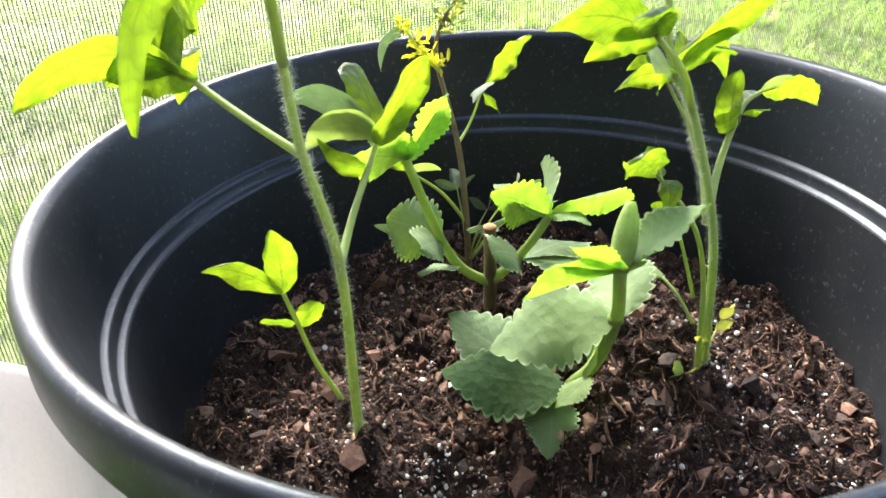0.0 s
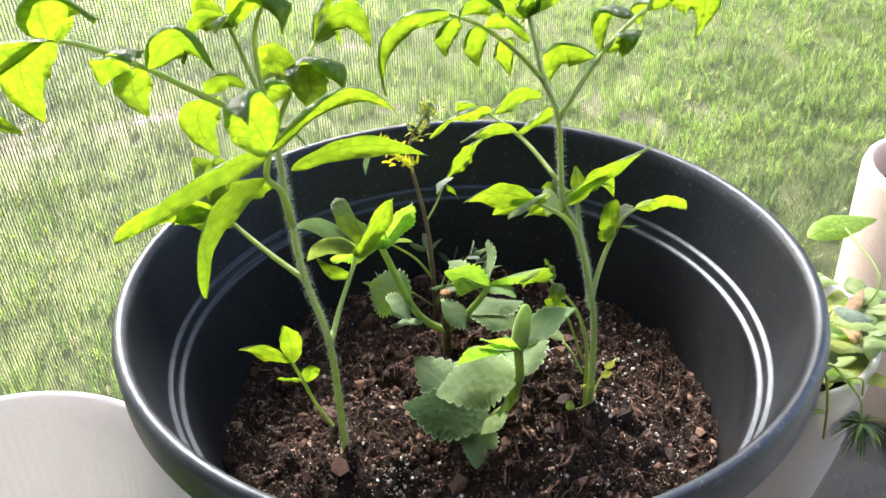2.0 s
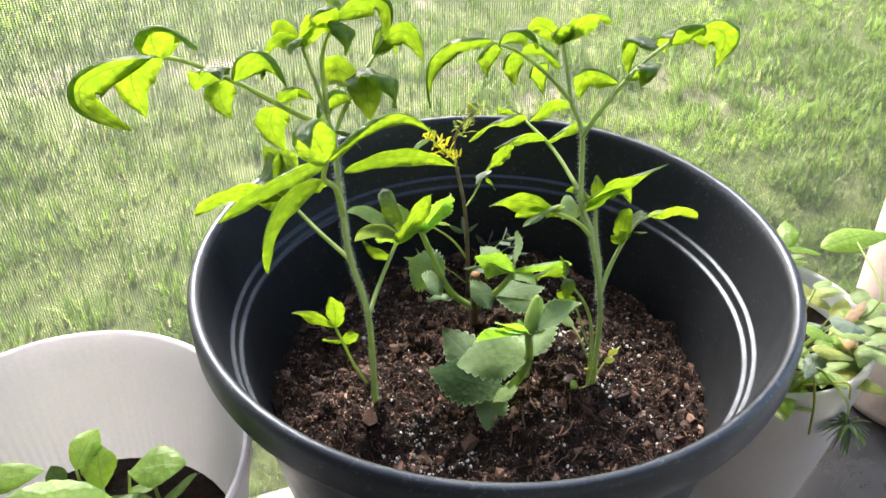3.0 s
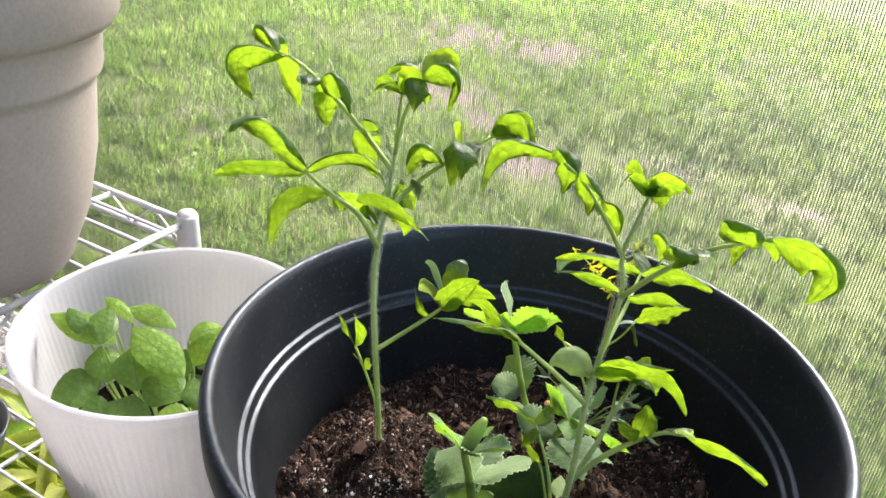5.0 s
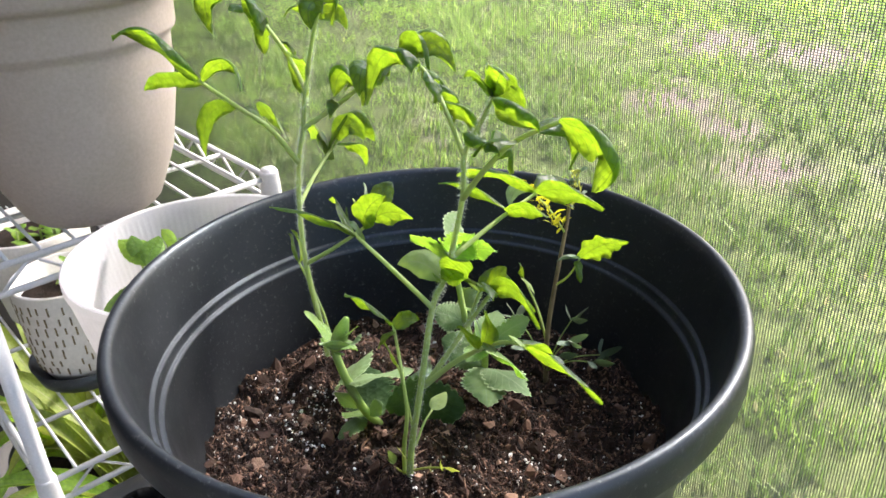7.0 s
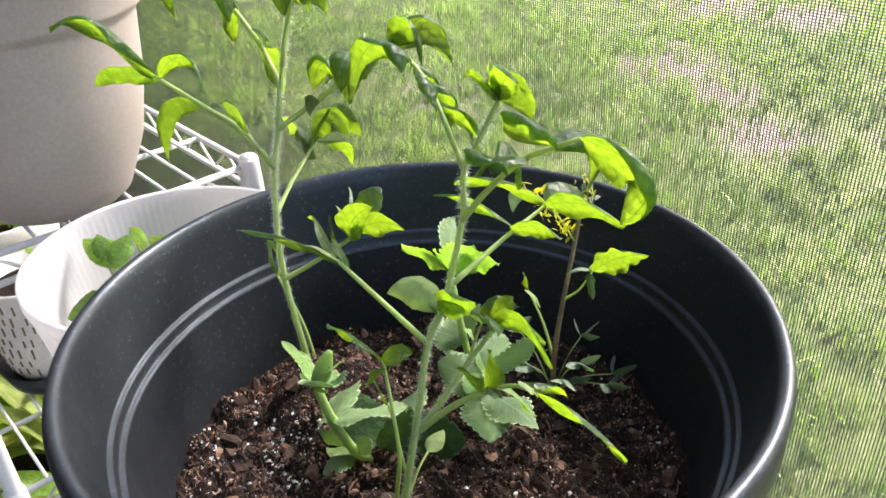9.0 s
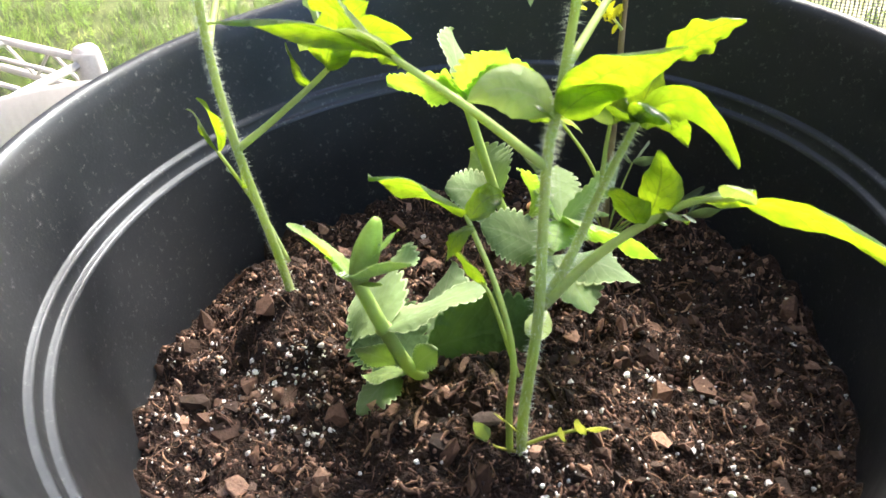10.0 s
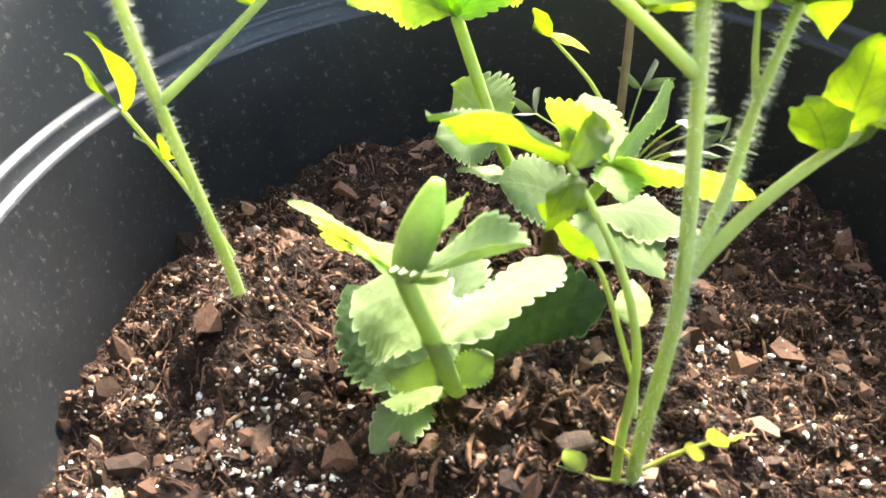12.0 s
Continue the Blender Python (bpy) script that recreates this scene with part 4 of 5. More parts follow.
    leaf(p, (-0.1474, -0.0057, 0.4029), (-0.1638, -0.0101, 0.3747), 0.019, (-0.022, 0.0, 0.006), cup=0.45)
    leaf(p, (-0.1455, -0.0052, 0.4021), (-0.1566, 0.0152, 0.3683), 0.019, (-0.007, 0.005, 0.007))
    leaf(p, (-0.1463, -0.0068, 0.4030), (-0.1294, -0.0283, 0.4170), 0.022, (-0.007, -0.003, 0.010), cup=0.5)
    leaf(p, (-0.1279, -0.0047, 0.3932), (-0.1248, -0.0215, 0.3965), 0.013, (0, 0, 0.004))
    leaf(p, (-0.1270, -0.0041, 0.3923), (-0.1349, 0.0058, 0.3810), 0.013, (0, 0.002, 0.003))
    leaf(p, (-0.1211, -0.0041, 0.3888), (-0.1230, -0.0049, 0.3708), 0.014, (-0.004, 0.003, 0.002))
    leaf(p, (-0.1190, -0.0049, 0.3877), (-0.0969, -0.0149, 0.3879), 0.021, (0, -0.001, 0.012), cup=0.5)
    leaf(p, (-0.1017, -0.0007, 0.3737), (-0.0883, -0.0071, 0.3752), 0.010, (0, 0, 0.006))
    leaf(p, (-0.0970, 0.0022, 0.3713), (-0.1010, 0.0060, 0.3462), 0.017, (-0.007, 0.003, 0.004))
    # compound leaf to the back
    stalk(p, [(-0.0815, -0.0115, 0.3393), (-0.0769, 0.0098, 0.3489), (-0.0643, 0.0230, 0.3620), (-0.0495, 0.0365, 0.3736)], 0.0018, 0.001)
    leaf(p, (-0.0495, 0.0365, 0.3736), (-0.0255, 0.0358, 0.3684), 0.017, (0.002, 0, 0.013), cup=0.5)
    leaf(p, (-0.0587, 0.0277, 0.3669), (-0.0455, 0.0017, 0.3605), 0.020, (0.002, -0.005, 0.011), cup=0.5)
    leaf(p, (-0.0680, 0.0202, 0.3585), (-0.0862, 0.0136, 0.3513), 0.021, (-0.003, 0, 0.010), cup=0.5)
    leaf(p, (-0.0551, 0.0320, 0.3700), (-0.0593, 0.0128, 0.3506), 0.018, (-0.002, -0.006, 0.006))
    leaf(p, (-0.0504, 0.0354, 0.3730), (-0.0372, 0.0569, 0.3635), 0.019, (0.001, 0.002, 0.011), cup=0.5)
    leaf(p, (-0.0615, 0.0257, 0.3636), (-0.0740, 0.0421, 0.3576), 0.016, (0, 0.002, 0.008))
    leaf(p, (-0.0769, 0.0098, 0.3489), (-0.0680, -0.0023, 0.3454), 0.008, (0, 0, 0.005))
    # growing tip
    top = (-0.0880, 0.0084, 0.3931)
    stalk(p, [(-0.0822, -0.0044, 0.3671), (-0.0812, 0.0024, 0.3891), (-0.0739, 0.0046, 0.4045)], 0.0014, 0.0009)
    leaf(p, (-0.0739, 0.0046, 0.4045), (-0.0705, -0.0067, 0.3911), 0.019, (0.002, -0.005, 0.006), cup=0.5)
    leaf(p, (-0.0739, 0.0046, 0.4045), (-0.0522, -0.0015, 0.3955), 0.015, (0.008, 0, 0.013), cup=0.4)
    leaf(p, (-0.0744, 0.0045, 0.4040), (-0.0662, 0.0235, 0.3976), 0.015, (0, 0.003, 0.009))
    leaf(p, (-0.0754, 0.0045, 0.4011), (-0.0873, -0.0061, 0.4067), 0.014, (0, 0, 0.008))
    for dx, dy, dz, w in ((-0.016, 0.002, -0.003, 0.009), (-0.008, -0.014, 0.002, 0.008), (0.013, -0.006, 0.006, 0.007), (0.004, 0.016, -0.008, 0.01), (-0.01, 0.012, 0.001, 0.008), (0.006, -0.004, 0.012, 0.006)):
        leaf(p, top, (top[0] + dx, top[1] + dy, top[2] + dz), w, (dx * 0.1, dy * 0.1, 0.006))


build_tomato_left()


def build_tomato_right():
    p = thing("tomato_plant", (0.0418, -0.0500, 0.1994), "tomato plant with two stems and drooping leaf tips", "plant", "tomato plants in the black pot")
    stem = [(0.0419, -0.0500, 0.1903), (0.0423, -0.0486, 0.2175), (0.0447, -0.0422, 0.2531), (0.0414, -0.0297, 0.2901), (0.0399, -0.0193, 0.3027), (0.0417, -0.0099, 0.3369), (0.0370, -0.0040, 0.3534), (0.0380, 0.0044, 0.3650), (0.0387, 0.0127, 0.3757)]
    stalk(p, stem, 0.002, 0.001, name="stem", seg=12)
    hairs(p, stem, 0.0014, 2800, 12)
    low = [(0.0388, -0.0509, 0.1922), (0.0384, -0.0496, 0.2175), (0.0391, -0.0467, 0.2387), (0.0338, -0.0440, 0.2588), (0.0223, -0.0382, 0.2758)]
    stalk(p, low, 0.0014, 0.0008, name="stem", seg=10)
    leaf(p, (0.0223, -0.0382, 0.2758), (0.0014, -0.0495, 0.2884), 0.0135, (0, 0.001, 0.003), teeth=3, depth=0.16, shape=0.95)
    leaf(p, (0.0247, -0.0392, 0.2737), (0.0205, -0.0466, 0.2657), 0.007, (0, -0.002, 0.003))
    leaf(p, (0.0237, -0.0388, 0.2747), (0.0272, -0.0269, 0.2755), 0.008, (0, 0, 0.003))
    stalk(p, [(0.0402, -0.0440, 0.2180), (0.0385, -0.0370, 0.2260), (0.0370, -0.0300, 0.2300)], 0.0008, 0.0006)
    leaf(p, (0.0370, -0.0300, 0.2300), (0.0342, -0.0180, 0.2325), 0.0088, (0, 0, 0.001), M_PALE, face=(0.3, -0.75, 0.5))
    stalk(p, [(0.0388, -0.0440, 0.2290), (0.0315, -0.0425, 0.2520), (0.0280, -0.0420, 0.2580)], 0.0008, 0.0006)
    leaf(p, (0.0290, -0.0420, 0.2570), (0.0180, -0.0420, 0.2680), 0.007, (0, 0, 0.002))
    # low leaf
    stalk(p, [(0.0443, -0.0396, 0.2533), (0.0540, -0.0312, 0.2660), (0.0643, -0.0245, 0.2755), (0.0745, -0.0190, 0.2822), (0.0840, -0.0170, 0.2845)], 0.0018, 0.0009)
    leaf(p, (0.0840, -0.0170, 0.2845), (0.1217, -0.0099, 0.2703), 0.0115, (0.003, 0.001, 0.004), teeth=6, depth=0.12)
    leaf(p, (0.0745, -0.0190, 0.2822), (0.0845, 0.0030, 0.2690), 0.0125, (0, 0, 0.005))
    leaf(p, (0.0650, -0.0240, 0.2760), (0.0665, -0.0225, 0.2965), 0.0115, (0.001, 0.002, 0), face=(-0.2, -0.9, 0.3))
    leaf(p, (0.0640, -0.0247, 0.2753), (0.0577, -0.0300, 0.2875), 0.010, (0, 0, 0.001), face=(-0.2, -0.9, 0.3))
    leaf(p, (0.0700, -0.0212, 0.2795), (0.0760, -0.0290, 0.2830), 0.007, (0, 0, 0.001))
    leaf(p, (0.0825, -0.0172, 0.2842), (0.0900, -0.0240, 0.2900), 0.010, (0, 0, 0.003), M_PALE)
    # hairy side stem with a tangle of small leaves
    branch = [(0.0443, -0.0396, 0.2533), (0.0490, -0.0300, 0.2670), (0.0513, -0.0190, 0.2790), (0.0555, -0.0071, 0.2936)]
    stalk(p, branch, 0.0017, 0.0011, name="stem", seg=10)
    hairs(p, branch, 0.0011, 900, 15)
    stalk(p, [(0.0514, -0.0187, 0.2793), (0.0497, -0.0130, 0.2860), (0.0488, -0.0080, 0.2920)], 0.0009, 0.0006)
    leaf(p, (0.0488, -0.0080, 0.2920), (0.0430, -0.0130, 0.2990), 0.008, (0, 0, 0.003), M_PALE)
    leaf(p, (0.0488, -0.0080, 0.2920), (0.0500, 0.0040, 0.2985), 0.008, (0, 0, 0.003))
    for tip, w, bow in (((0.0809, -0.0028, 0.2840), 0.010, 0.012), ((0.0487, 0.0133, 0.2893), 0.008, 0.004), ((0.0426, -0.0155, 0.2988), 0.007, 0.003), ((0.0635, 0.0133, 0.2777), 0.010, 0.006), ((0.0683, -0.0183, 0.3001), 0.009, 0.005), ((0.0584, -0.0001, 0.3053), 0.008, 0.002)):
        leaf(p, (0.0555, -0.0071, 0.2936), tip, w, (0, 0, bow))
    # leaf towards the other plant
    stalk(p, [(0.0414, -0.0297, 0.2896), (0.0277, -0.0389, 0.3066), (0.0101, -0.0463, 0.3217)], 0.0016, 0.001)
    leaf(p, (0.0101, -0.0463, 0.3217), (-0.0177, -0.0366, 0.3244), 0.014, (0, 0, 0.005))
    leaf(p, (0.0113, -0.0456, 0.3207), (-0.0169, -0.0712, 0.3346), 0.011, (0, 0, 0.004))
    leaf(p, (0.0132, -0.0447, 0.3193), (-0.0035, -0.0337, 0.3131), 0.011, (0, 0, 0.004))
    leaf(p, (0.0113, -0.0459, 0.3212), (0.0044, -0.0567, 0.3301), 0.009, (0, 0, 0.003), M_PALE)
    leaf(p, (0.0395, -0.0204, 0.2997), (0.0223, -0.0329, 0.3055), 0.014, (0, 0, 0.005), M_PALE, face=(-0.1, -0.5, 0.85))
    leaf(p, (0.0403, -0.0178, 0.3027), (0.0753, -0.0373, 0.3293), 0.013, (0, 0, 0.002))
    leaf(p, (0.0406, -0.0208, 0.2987), (0.0598, -0.0252, 0.3109), 0.010, (0, 0, 0.004))
    leaf(p, (0.0406, -0.0218, 0.2977), (0.0229, -0.0142, 0.2945), 0.010, (0, 0, 0.004))
    # leaf towards the screen
    stalk(p, [(0.0398, -0.0143, 0.3095), (0.0391, 0.0143, 0.3171), (0.0360, 0.0442, 0.3203)], 0.0015, 0.0009)
    leaf(p, (0.0360, 0.0442, 0.3203), (-0.0036, 0.0275, 0.3225), 0.013, (0, 0, 0.007))
    leaf(p, (0.0380, 0.0224, 0.3186), (0.0033, 0.0090, 0.3265), 0.011, (0, 0, 0.005))
    leaf(p, (0.0361, 0.0427, 0.3203), (0.0705, 0.0514, 0.3192), 0.014, (0, 0, 0.006))
    leaf(p, (0.0382, 0.0204, 0.3181), (0.0638, 0.0211, 0.3241), 0.011, (0, 0, 0.004))
    leaf(p, (0.0360, 0.0442, 0.3203), (0.0323, 0.0733, 0.3115), 0.013, (0, 0, 0.006))
    # long drooping leaf
    stalk(p, [(0.0417, -0.0099, 0.3364), (0.0542, -0.0092, 0.3524), (0.0709, -0.0085, 0.3693), (0.0932, -0.0078, 0.3827)], 0.0017, 0.001)
    leaf(p, (0.0932, -0.0078, 0.3827), (0.1134, -0.0048, 0.3603), 0.021, (0.013, 0, 0.007), cup=0.4)
    leaf(p, (0.0611, -0.0070, 0.3608), (0.0532, 0.0152, 0.3448), 0.016, (-0.005, 0.004, 0.008), cup=0.5)
    leaf(p, (0.0795, -0.0071, 0.3749), (0.0803, 0.0215, 0.3525), 0.018, (0, 0.009, 0.010), cup=0.5)
    leaf(p, (0.0846, -0.0098, 0.3779), (0.0850, -0.0298, 0.3928), 0.021, (0, -0.002, 0.007), cup=0.4)
    leaf(p, (0.0632, -0.0094, 0.3633), (0.0674, -0.0275, 0.3729), 0.017, (0, -0.002, 0.006), cup=0.4)
    leaf(p, (0.0883, -0.0080, 0.3804), (0.0961, 0.0109, 0.3641), 0.014, (0, 0.006, 0.005))
    leaf(p, (0.0729, -0.0084, 0.3703), (0.0623, -0.0228, 0.3651), 0.012, (0, -0.003, 0.005))
    # upper leaf towards the other plant
    stalk(p, [(0.0370, -0.0040, 0.3534), (0.0251, -0.0014, 0.3672), (0.0108, 0.0025, 0.3793), (-0.0023, 0.0045, 0.3856)], 0.0014, 0.0009)
    leaf(p, (-0.0023, 0.0045, 0.3856), (-0.0380, 0.0039, 0.3606), 0.015, (-0.006, 0, 0.012), cup=0.5)
    leaf(p, (0.0007, 0.0047, 0.3841), (-0.0006, 0.0164, 0.3636), 0.014, (0, 0.005, 0.002), cup=0.5)
    leaf(p, (0.0097, 0.0034, 0.3798), (0.0144, 0.0148, 0.3576), 0.014, (0, 0.005, 0.002), cup=0.5)
    leaf(p, (0.0189, 0.0011, 0.3730), (0.0290, 0.0133, 0.3509), 0.014, (0.002, 0.005, 0.003), cup=0.5)
    leaf(p, (0.0008, 0.0027, 0.3846), (0.0167, -0.0111, 0.3876), 0.016, (0, -0.002, 0.008), cup=0.5)
    leaf(p, (0.0119, 0.0016, 0.3789), (0.0275, -0.0073, 0.3726), 0.012, (0, 0, 0.007))
    # growing tip
    top = (0.0387, 0.0127, 0.3757)
    for dx, dy, dz, w, bow in ((0.019, -0.01, 0.011, 0.012, 0.009), (-0.014, 0.010, 0.004, 0.010, 0.006), (0.004, 0.014, -0.012, 0.010, 0.006), (0.010, 0.004, 0.004, 0.008, 0.006), (-0.010, -0.008, 0.008, 0.009, 0.006), (0.002, -0.004, 0.012, 0.006, 0.001)):
        leaf(p, top, (top[0] + dx, top[1] + dy, top[2] + dz), w, (dx * 0.1, dy * 0.1, bow))
    # yellow sprout at the foot
    stalk(p, [(0.0425, -0.0495, 0.2075), (0.0500, -0.0452, 0.2115), (0.0578, -0.0410, 0.2140)], 0.0007, 0.0005, M_YELLOW)
    leaf(p, (0.0575, -0.0412, 0.2140), (0.0645, -0.0375, 0.2138), 0.0062, (0, 0, 0.001), M_YELLOW)
    leaf(p, (0.0555, -0.0423, 0.2132), (0.0585, -0.0438, 0.2185), 0.0055, (0, 0, 0), M_YELLOW, face=(0, -0.8, 0.5))
    leaf(p, (0.0510, -0.0446, 0.2118), (0.0548, -0.0480, 0.2165), 0.0045, (0, 0, 0), M_YELLOW, face=(0, -0.8, 0.5))
    leaf(p, (0.0425, -0.0495, 0.2115), (0.0343, -0.0512, 0.2190), 0.0034, (0, 0, 0.001), M_YELLOW)
    stalk(p, [(0.0410, -0.0507, 0.2050), (0.0355, -0.0515, 0.2045), (0.0320, -0.0516, 0.2050)], 0.0006, 0.0004, M_YELLOW)
    leaf(p, (0.0320, -0.0516, 0.2050), (0.0248, -0.0516, 0.2056), 0.003, (0, 0, 0.0006), M_PALE)
    leaf(p, (0.0315, -0.0515, 0.2055), (0.0272, -0.0510, 0.2110), 0.0055, (0, 0, 0), M_PALE, face=(0.1, -0.8, 0.5))


build_tomato_right()


def build_tomato_small():
    p = thing("tomato_plant", (0.0160, 0.0756, 0.1852), "small tomato plant with yellow flower sprigs by the pot's wall", "plant", "tomato plants in the black pot")
    stem = [(0.0161, 0.0758, 0.1759), (0.0156, 0.0769, 0.2115), (0.0154, 0.0830, 0.2440), (0.0125, 0.0951, 0.2781), (0.0147, 0.0938, 0.2932), (0.0224, 0.0878, 0.3084)]
    stalk(p, stem, 0.002, 0.0008, M_WOODY, name="stem", seg=10)
    stalk(p, [(0.0154, 0.0831, 0.2430), (0.0231, 0.0854, 0.2514), (0.0299, 0.0865, 0.2650)], 0.0009, 0.0006)
    leaf(p, (0.0299, 0.0865, 0.2650), (0.0572, 0.0917, 0.2826), 0.014, (0, 0, 0.004), depth=0.3)
    leaf(p, (0.0299, 0.0865, 0.2650), (0.0206, 0.0777, 0.2627), 0.014, (0, 0, 0.004), M_GREY)
    leaf(p, (0.0299, 0.0865, 0.2630), (0.0355, 0.0808, 0.2538), 0.008, (0, 0, 0.002))
    stalk(p, [(0.0130, 0.0926, 0.2728), (0.0038, 0.0908, 0.2838), (-0.0054, 0.0846, 0.2957)], 0.0008, 0.0005)
    rng = random.Random(8)
    for k in range(110):
        f = rng.uniform(0.1, 1.1)
        b = Vector((0.0130, 0.0926, 0.2728)).lerp(Vector((-0.0064, 0.0835, 0.2967)), f) if k % 2 else Vector((0.0137, 0.0943, 0.2880)).lerp(Vector((0.0233, 0.0872, 0.3094)), f)
        b = b + Vector((rng.gauss(0, 0.0025), rng.gauss(0, 0.002), rng.gauss(0, 0.002)))
        d = Vector((rng.uniform(-1, 1), rng.uniform(-1, 1), rng.uniform(-0.3, 1))).normalized() * rng.uniform(0.003, 0.0075)
        leaf(p, b, b + d, rng.uniform(0.0013, 0.0026), (0, 0, 0.001), (M_FLOWER if k % 2 else M_YELLOW) if k % 6 else M_GREY, name="floret" if k % 2 else "leaf", nu=8)
    leaf(p, (-0.0064, 0.0846, 0.2957), (-0.0187, 0.0811, 0.2821), 0.010, (-0.004, 0, 0.005), M_GREY)
    stalk(p, [(0.0157, 0.0766, 0.2069), (0.0056, 0.0798, 0.2231), (-0.0091, 0.0839, 0.2360)], 0.0011, 0.0007)
    leaf(p, (-0.0091, 0.0839, 0.2360), (0.0046, 0.0774, 0.2354), 0.010, (0, 0, 0.003), M_PALE)
    leaf(p, (-0.0091, 0.0839, 0.2360), (-0.0166, 0.0875, 0.2431), 0.008, (0, 0, 0.002))
    # small grey-green shoots at the foot
    for ang, ln, h in ((0.2, 0.032, 0.02), (-0.7, 0.030, 0.03), (2.9, 0.030, 0.022), (1.4, 0.022, 0.03), (-1.6, 0.02, 0.026), (0.9, 0.036, 0.012), (-0.3, 0.022, 0.034)):
        b = Vector((0.0159, 0.0762, 0.1862))
        e = b + Vector((math.cos(ang) * ln, math.sin(ang) * ln * 0.8, h))
        stalk(p, [b, (b + e) / 2 + Vector((0, 0, 0.004)), e], 0.0006, 0.0004)
        for turn, s in ((0, 1.0), (1.2, 0.85), (-1.2, 0.85)):
            d = Vector((math.cos(ang + turn), math.sin(ang + turn), 0.35)) * 0.0128 * s
            leaf(p, e, e + d, 0.0085 * s, (0, 0, 0.001), M_GREY, nu=8)


build_tomato_small()


def sage_leaf(plant, base, tip, width, bulge=(0, 0, 0), face=None, cup=0.2, mat=None):
    face = face or (0, 0.25, 0.95)
    return leaf(plant, base, tip, width, bulge, mat or M_SAGE, face, teeth=11, depth=0.32, cup=cup, shape=0.92, wave=0.06, nu=65, scallop=True)


def build_sage_front():
    p = thing("herb_cutting", (-0.0030, -0.0330, 0.196), "fleshy grey-green herb cutting with scalloped fuzzy leaves", "plant", "herb cuttings in the black pot")
    stalk(p, [(-0.0050, -0.0290, 0.186), (-0.0026, -0.0350, 0.201), (-0.0004, -0.0435, 0.2145), (0.0002, -0.0525, 0.2385), (-0.0027, -0.0560, 0.2575), (-0.0020, -0.0555, 0.2620)], 0.0029, 0.0023, M_SAGE_STEM, name="stem", seg=12)
    part("joint", tube([Vector((0.0001, -0.0518, 0.2368)) - p.location, Vector((0.0001, -0.0525, 0.2385)) - p.location, Vector((0.0, -0.0529, 0.2402)) - p.location], [0.0020, 0.0026, 0.0019], 12), M_SAGE_STEM, p)
    neck, mid = (-0.0028, -0.0560, 0.2580), (0.0002, -0.0525, 0.2385)
    # top pair, folded upwards along the midrib, and the small leaves under the bud
    sage_leaf(p, neck, (0.0218, -0.0625, 0.2763), 0.020, (0, 0, 0.001), face=(-0.35, 0.25, 0.9), cup=-0.28)
    sage_leaf(p, neck, (-0.0245, -0.0390, 0.2450), 0.022, (0, 0, 0.002), face=(-0.1, 0.75, 0.65), cup=-0.25, mat=M_SAGE_YOUNG)
    sage_leaf(p, neck, (-0.0221, -0.0585, 0.2728), 0.010, (0, 0, 0.0012), face=(0.3, 0.6, 0.75), cup=-0.2, mat=M_SAGE_YOUNG)
    sage_leaf(p, neck, (-0.0230, -0.0510, 0.2630), 0.009, (0, 0, 0.001), face=(0.1, 0.6, 0.75), cup=-0.2, mat=M_SAGE_YOUNG)
    sage_leaf(p, (neck[0], neck[1], neck[2] + 0.003), (0.0072, -0.0475, 0.2725), 0.007, (0, 0, 0.001), mat=M_SAGE_YOUNG)
    # the bud: two small leaves folded round one another
    axis = Vector((0.0060, 0.0050, 0.0188))
    way = axis.normalized()
    bud = [Vector(neck) - p.location + axis * (k / 14) for k in range(15)]
    part("bud", tube(bud, [0.0037 * math.sin(math.pi * (0.2 + 0.72 * k / 14)) ** 0.75 for k in range(15)], 14), M_BUD, p, "closed pale green leaf bud")
    side = way.orthogonal().normalized()
    for k in range(5):
        out = Matrix.Rotation(k * 1.2566 + 0.4, 3, way) @ side
        b = Vector(neck) + axis * 0.05 + out * 0.0012
        leaf(p, b, Vector(neck) + axis * (0.42 + 0.08 * k) + out * 0.0031, 0.005, tuple(out * 0.001), M_SAGE, face=out, name="bud_leaf", teeth=7, depth=0.14, cup=0.45, shape=0.9, nu=28, scallop=True)
    for k in range(3):
        out = Matrix.Rotation(k * 2.09 + 1.1, 3, way) @ side
        leaf(p, Vector(neck) + out * 0.001, Vector(neck) + axis * 0.22 + out * 0.0085, 0.0055, (0, 0, 0.0006), M_SAGE_YOUNG, face=tuple(way), name="bud_leaf", teeth=5, depth=0.14, cup=0.2, shape=0.9, nu=20, scallop=True)
    # broad pair at the joint
    sage_leaf(p, mid, (-0.0300, -0.0280, 0.2215), 0.027, (0, 0, 0.004), face=(-0.2, -0.6, 0.76))
    sage_leaf(p, mid, (0.0197, -0.0262, 0.2425), 0.024, (0, 0, 0.002), face=(-0.25, 0.35, 0.9), cup=0.12)
    sage_leaf(p, (-0.0010, -0.0470, 0.2175), (-0.0105, -0.0550, 0.2275), 0.0115, (0, 0, 0), face=(-0.3, -0.8, 0.5))
    sage_leaf(p, (-0.0010, -0.0440, 0.2120), (-0.0170, -0.0475, 0.2065), 0.0105, (0, 0, 0.001), mat=M_SAGE_YOUNG)
    sage_leaf(p, (0.0005, -0.0430, 0.2130), (0.0080, -0.0385, 0.2210), 0.009, (0, 0, 0.001), face=(0.2, -0.7, 0.6))
    # leaves that lie on the soil, two in the colour darkened for shade
    sage_leaf(p, (-0.0060, -0.0395, 0.2040), (-0.0409, -0.0130, 0.2070), 0.030, (0, 0, 0.002), face=(-0.1, -0.2, 0.95), mat=M_SAGE_SHADED)
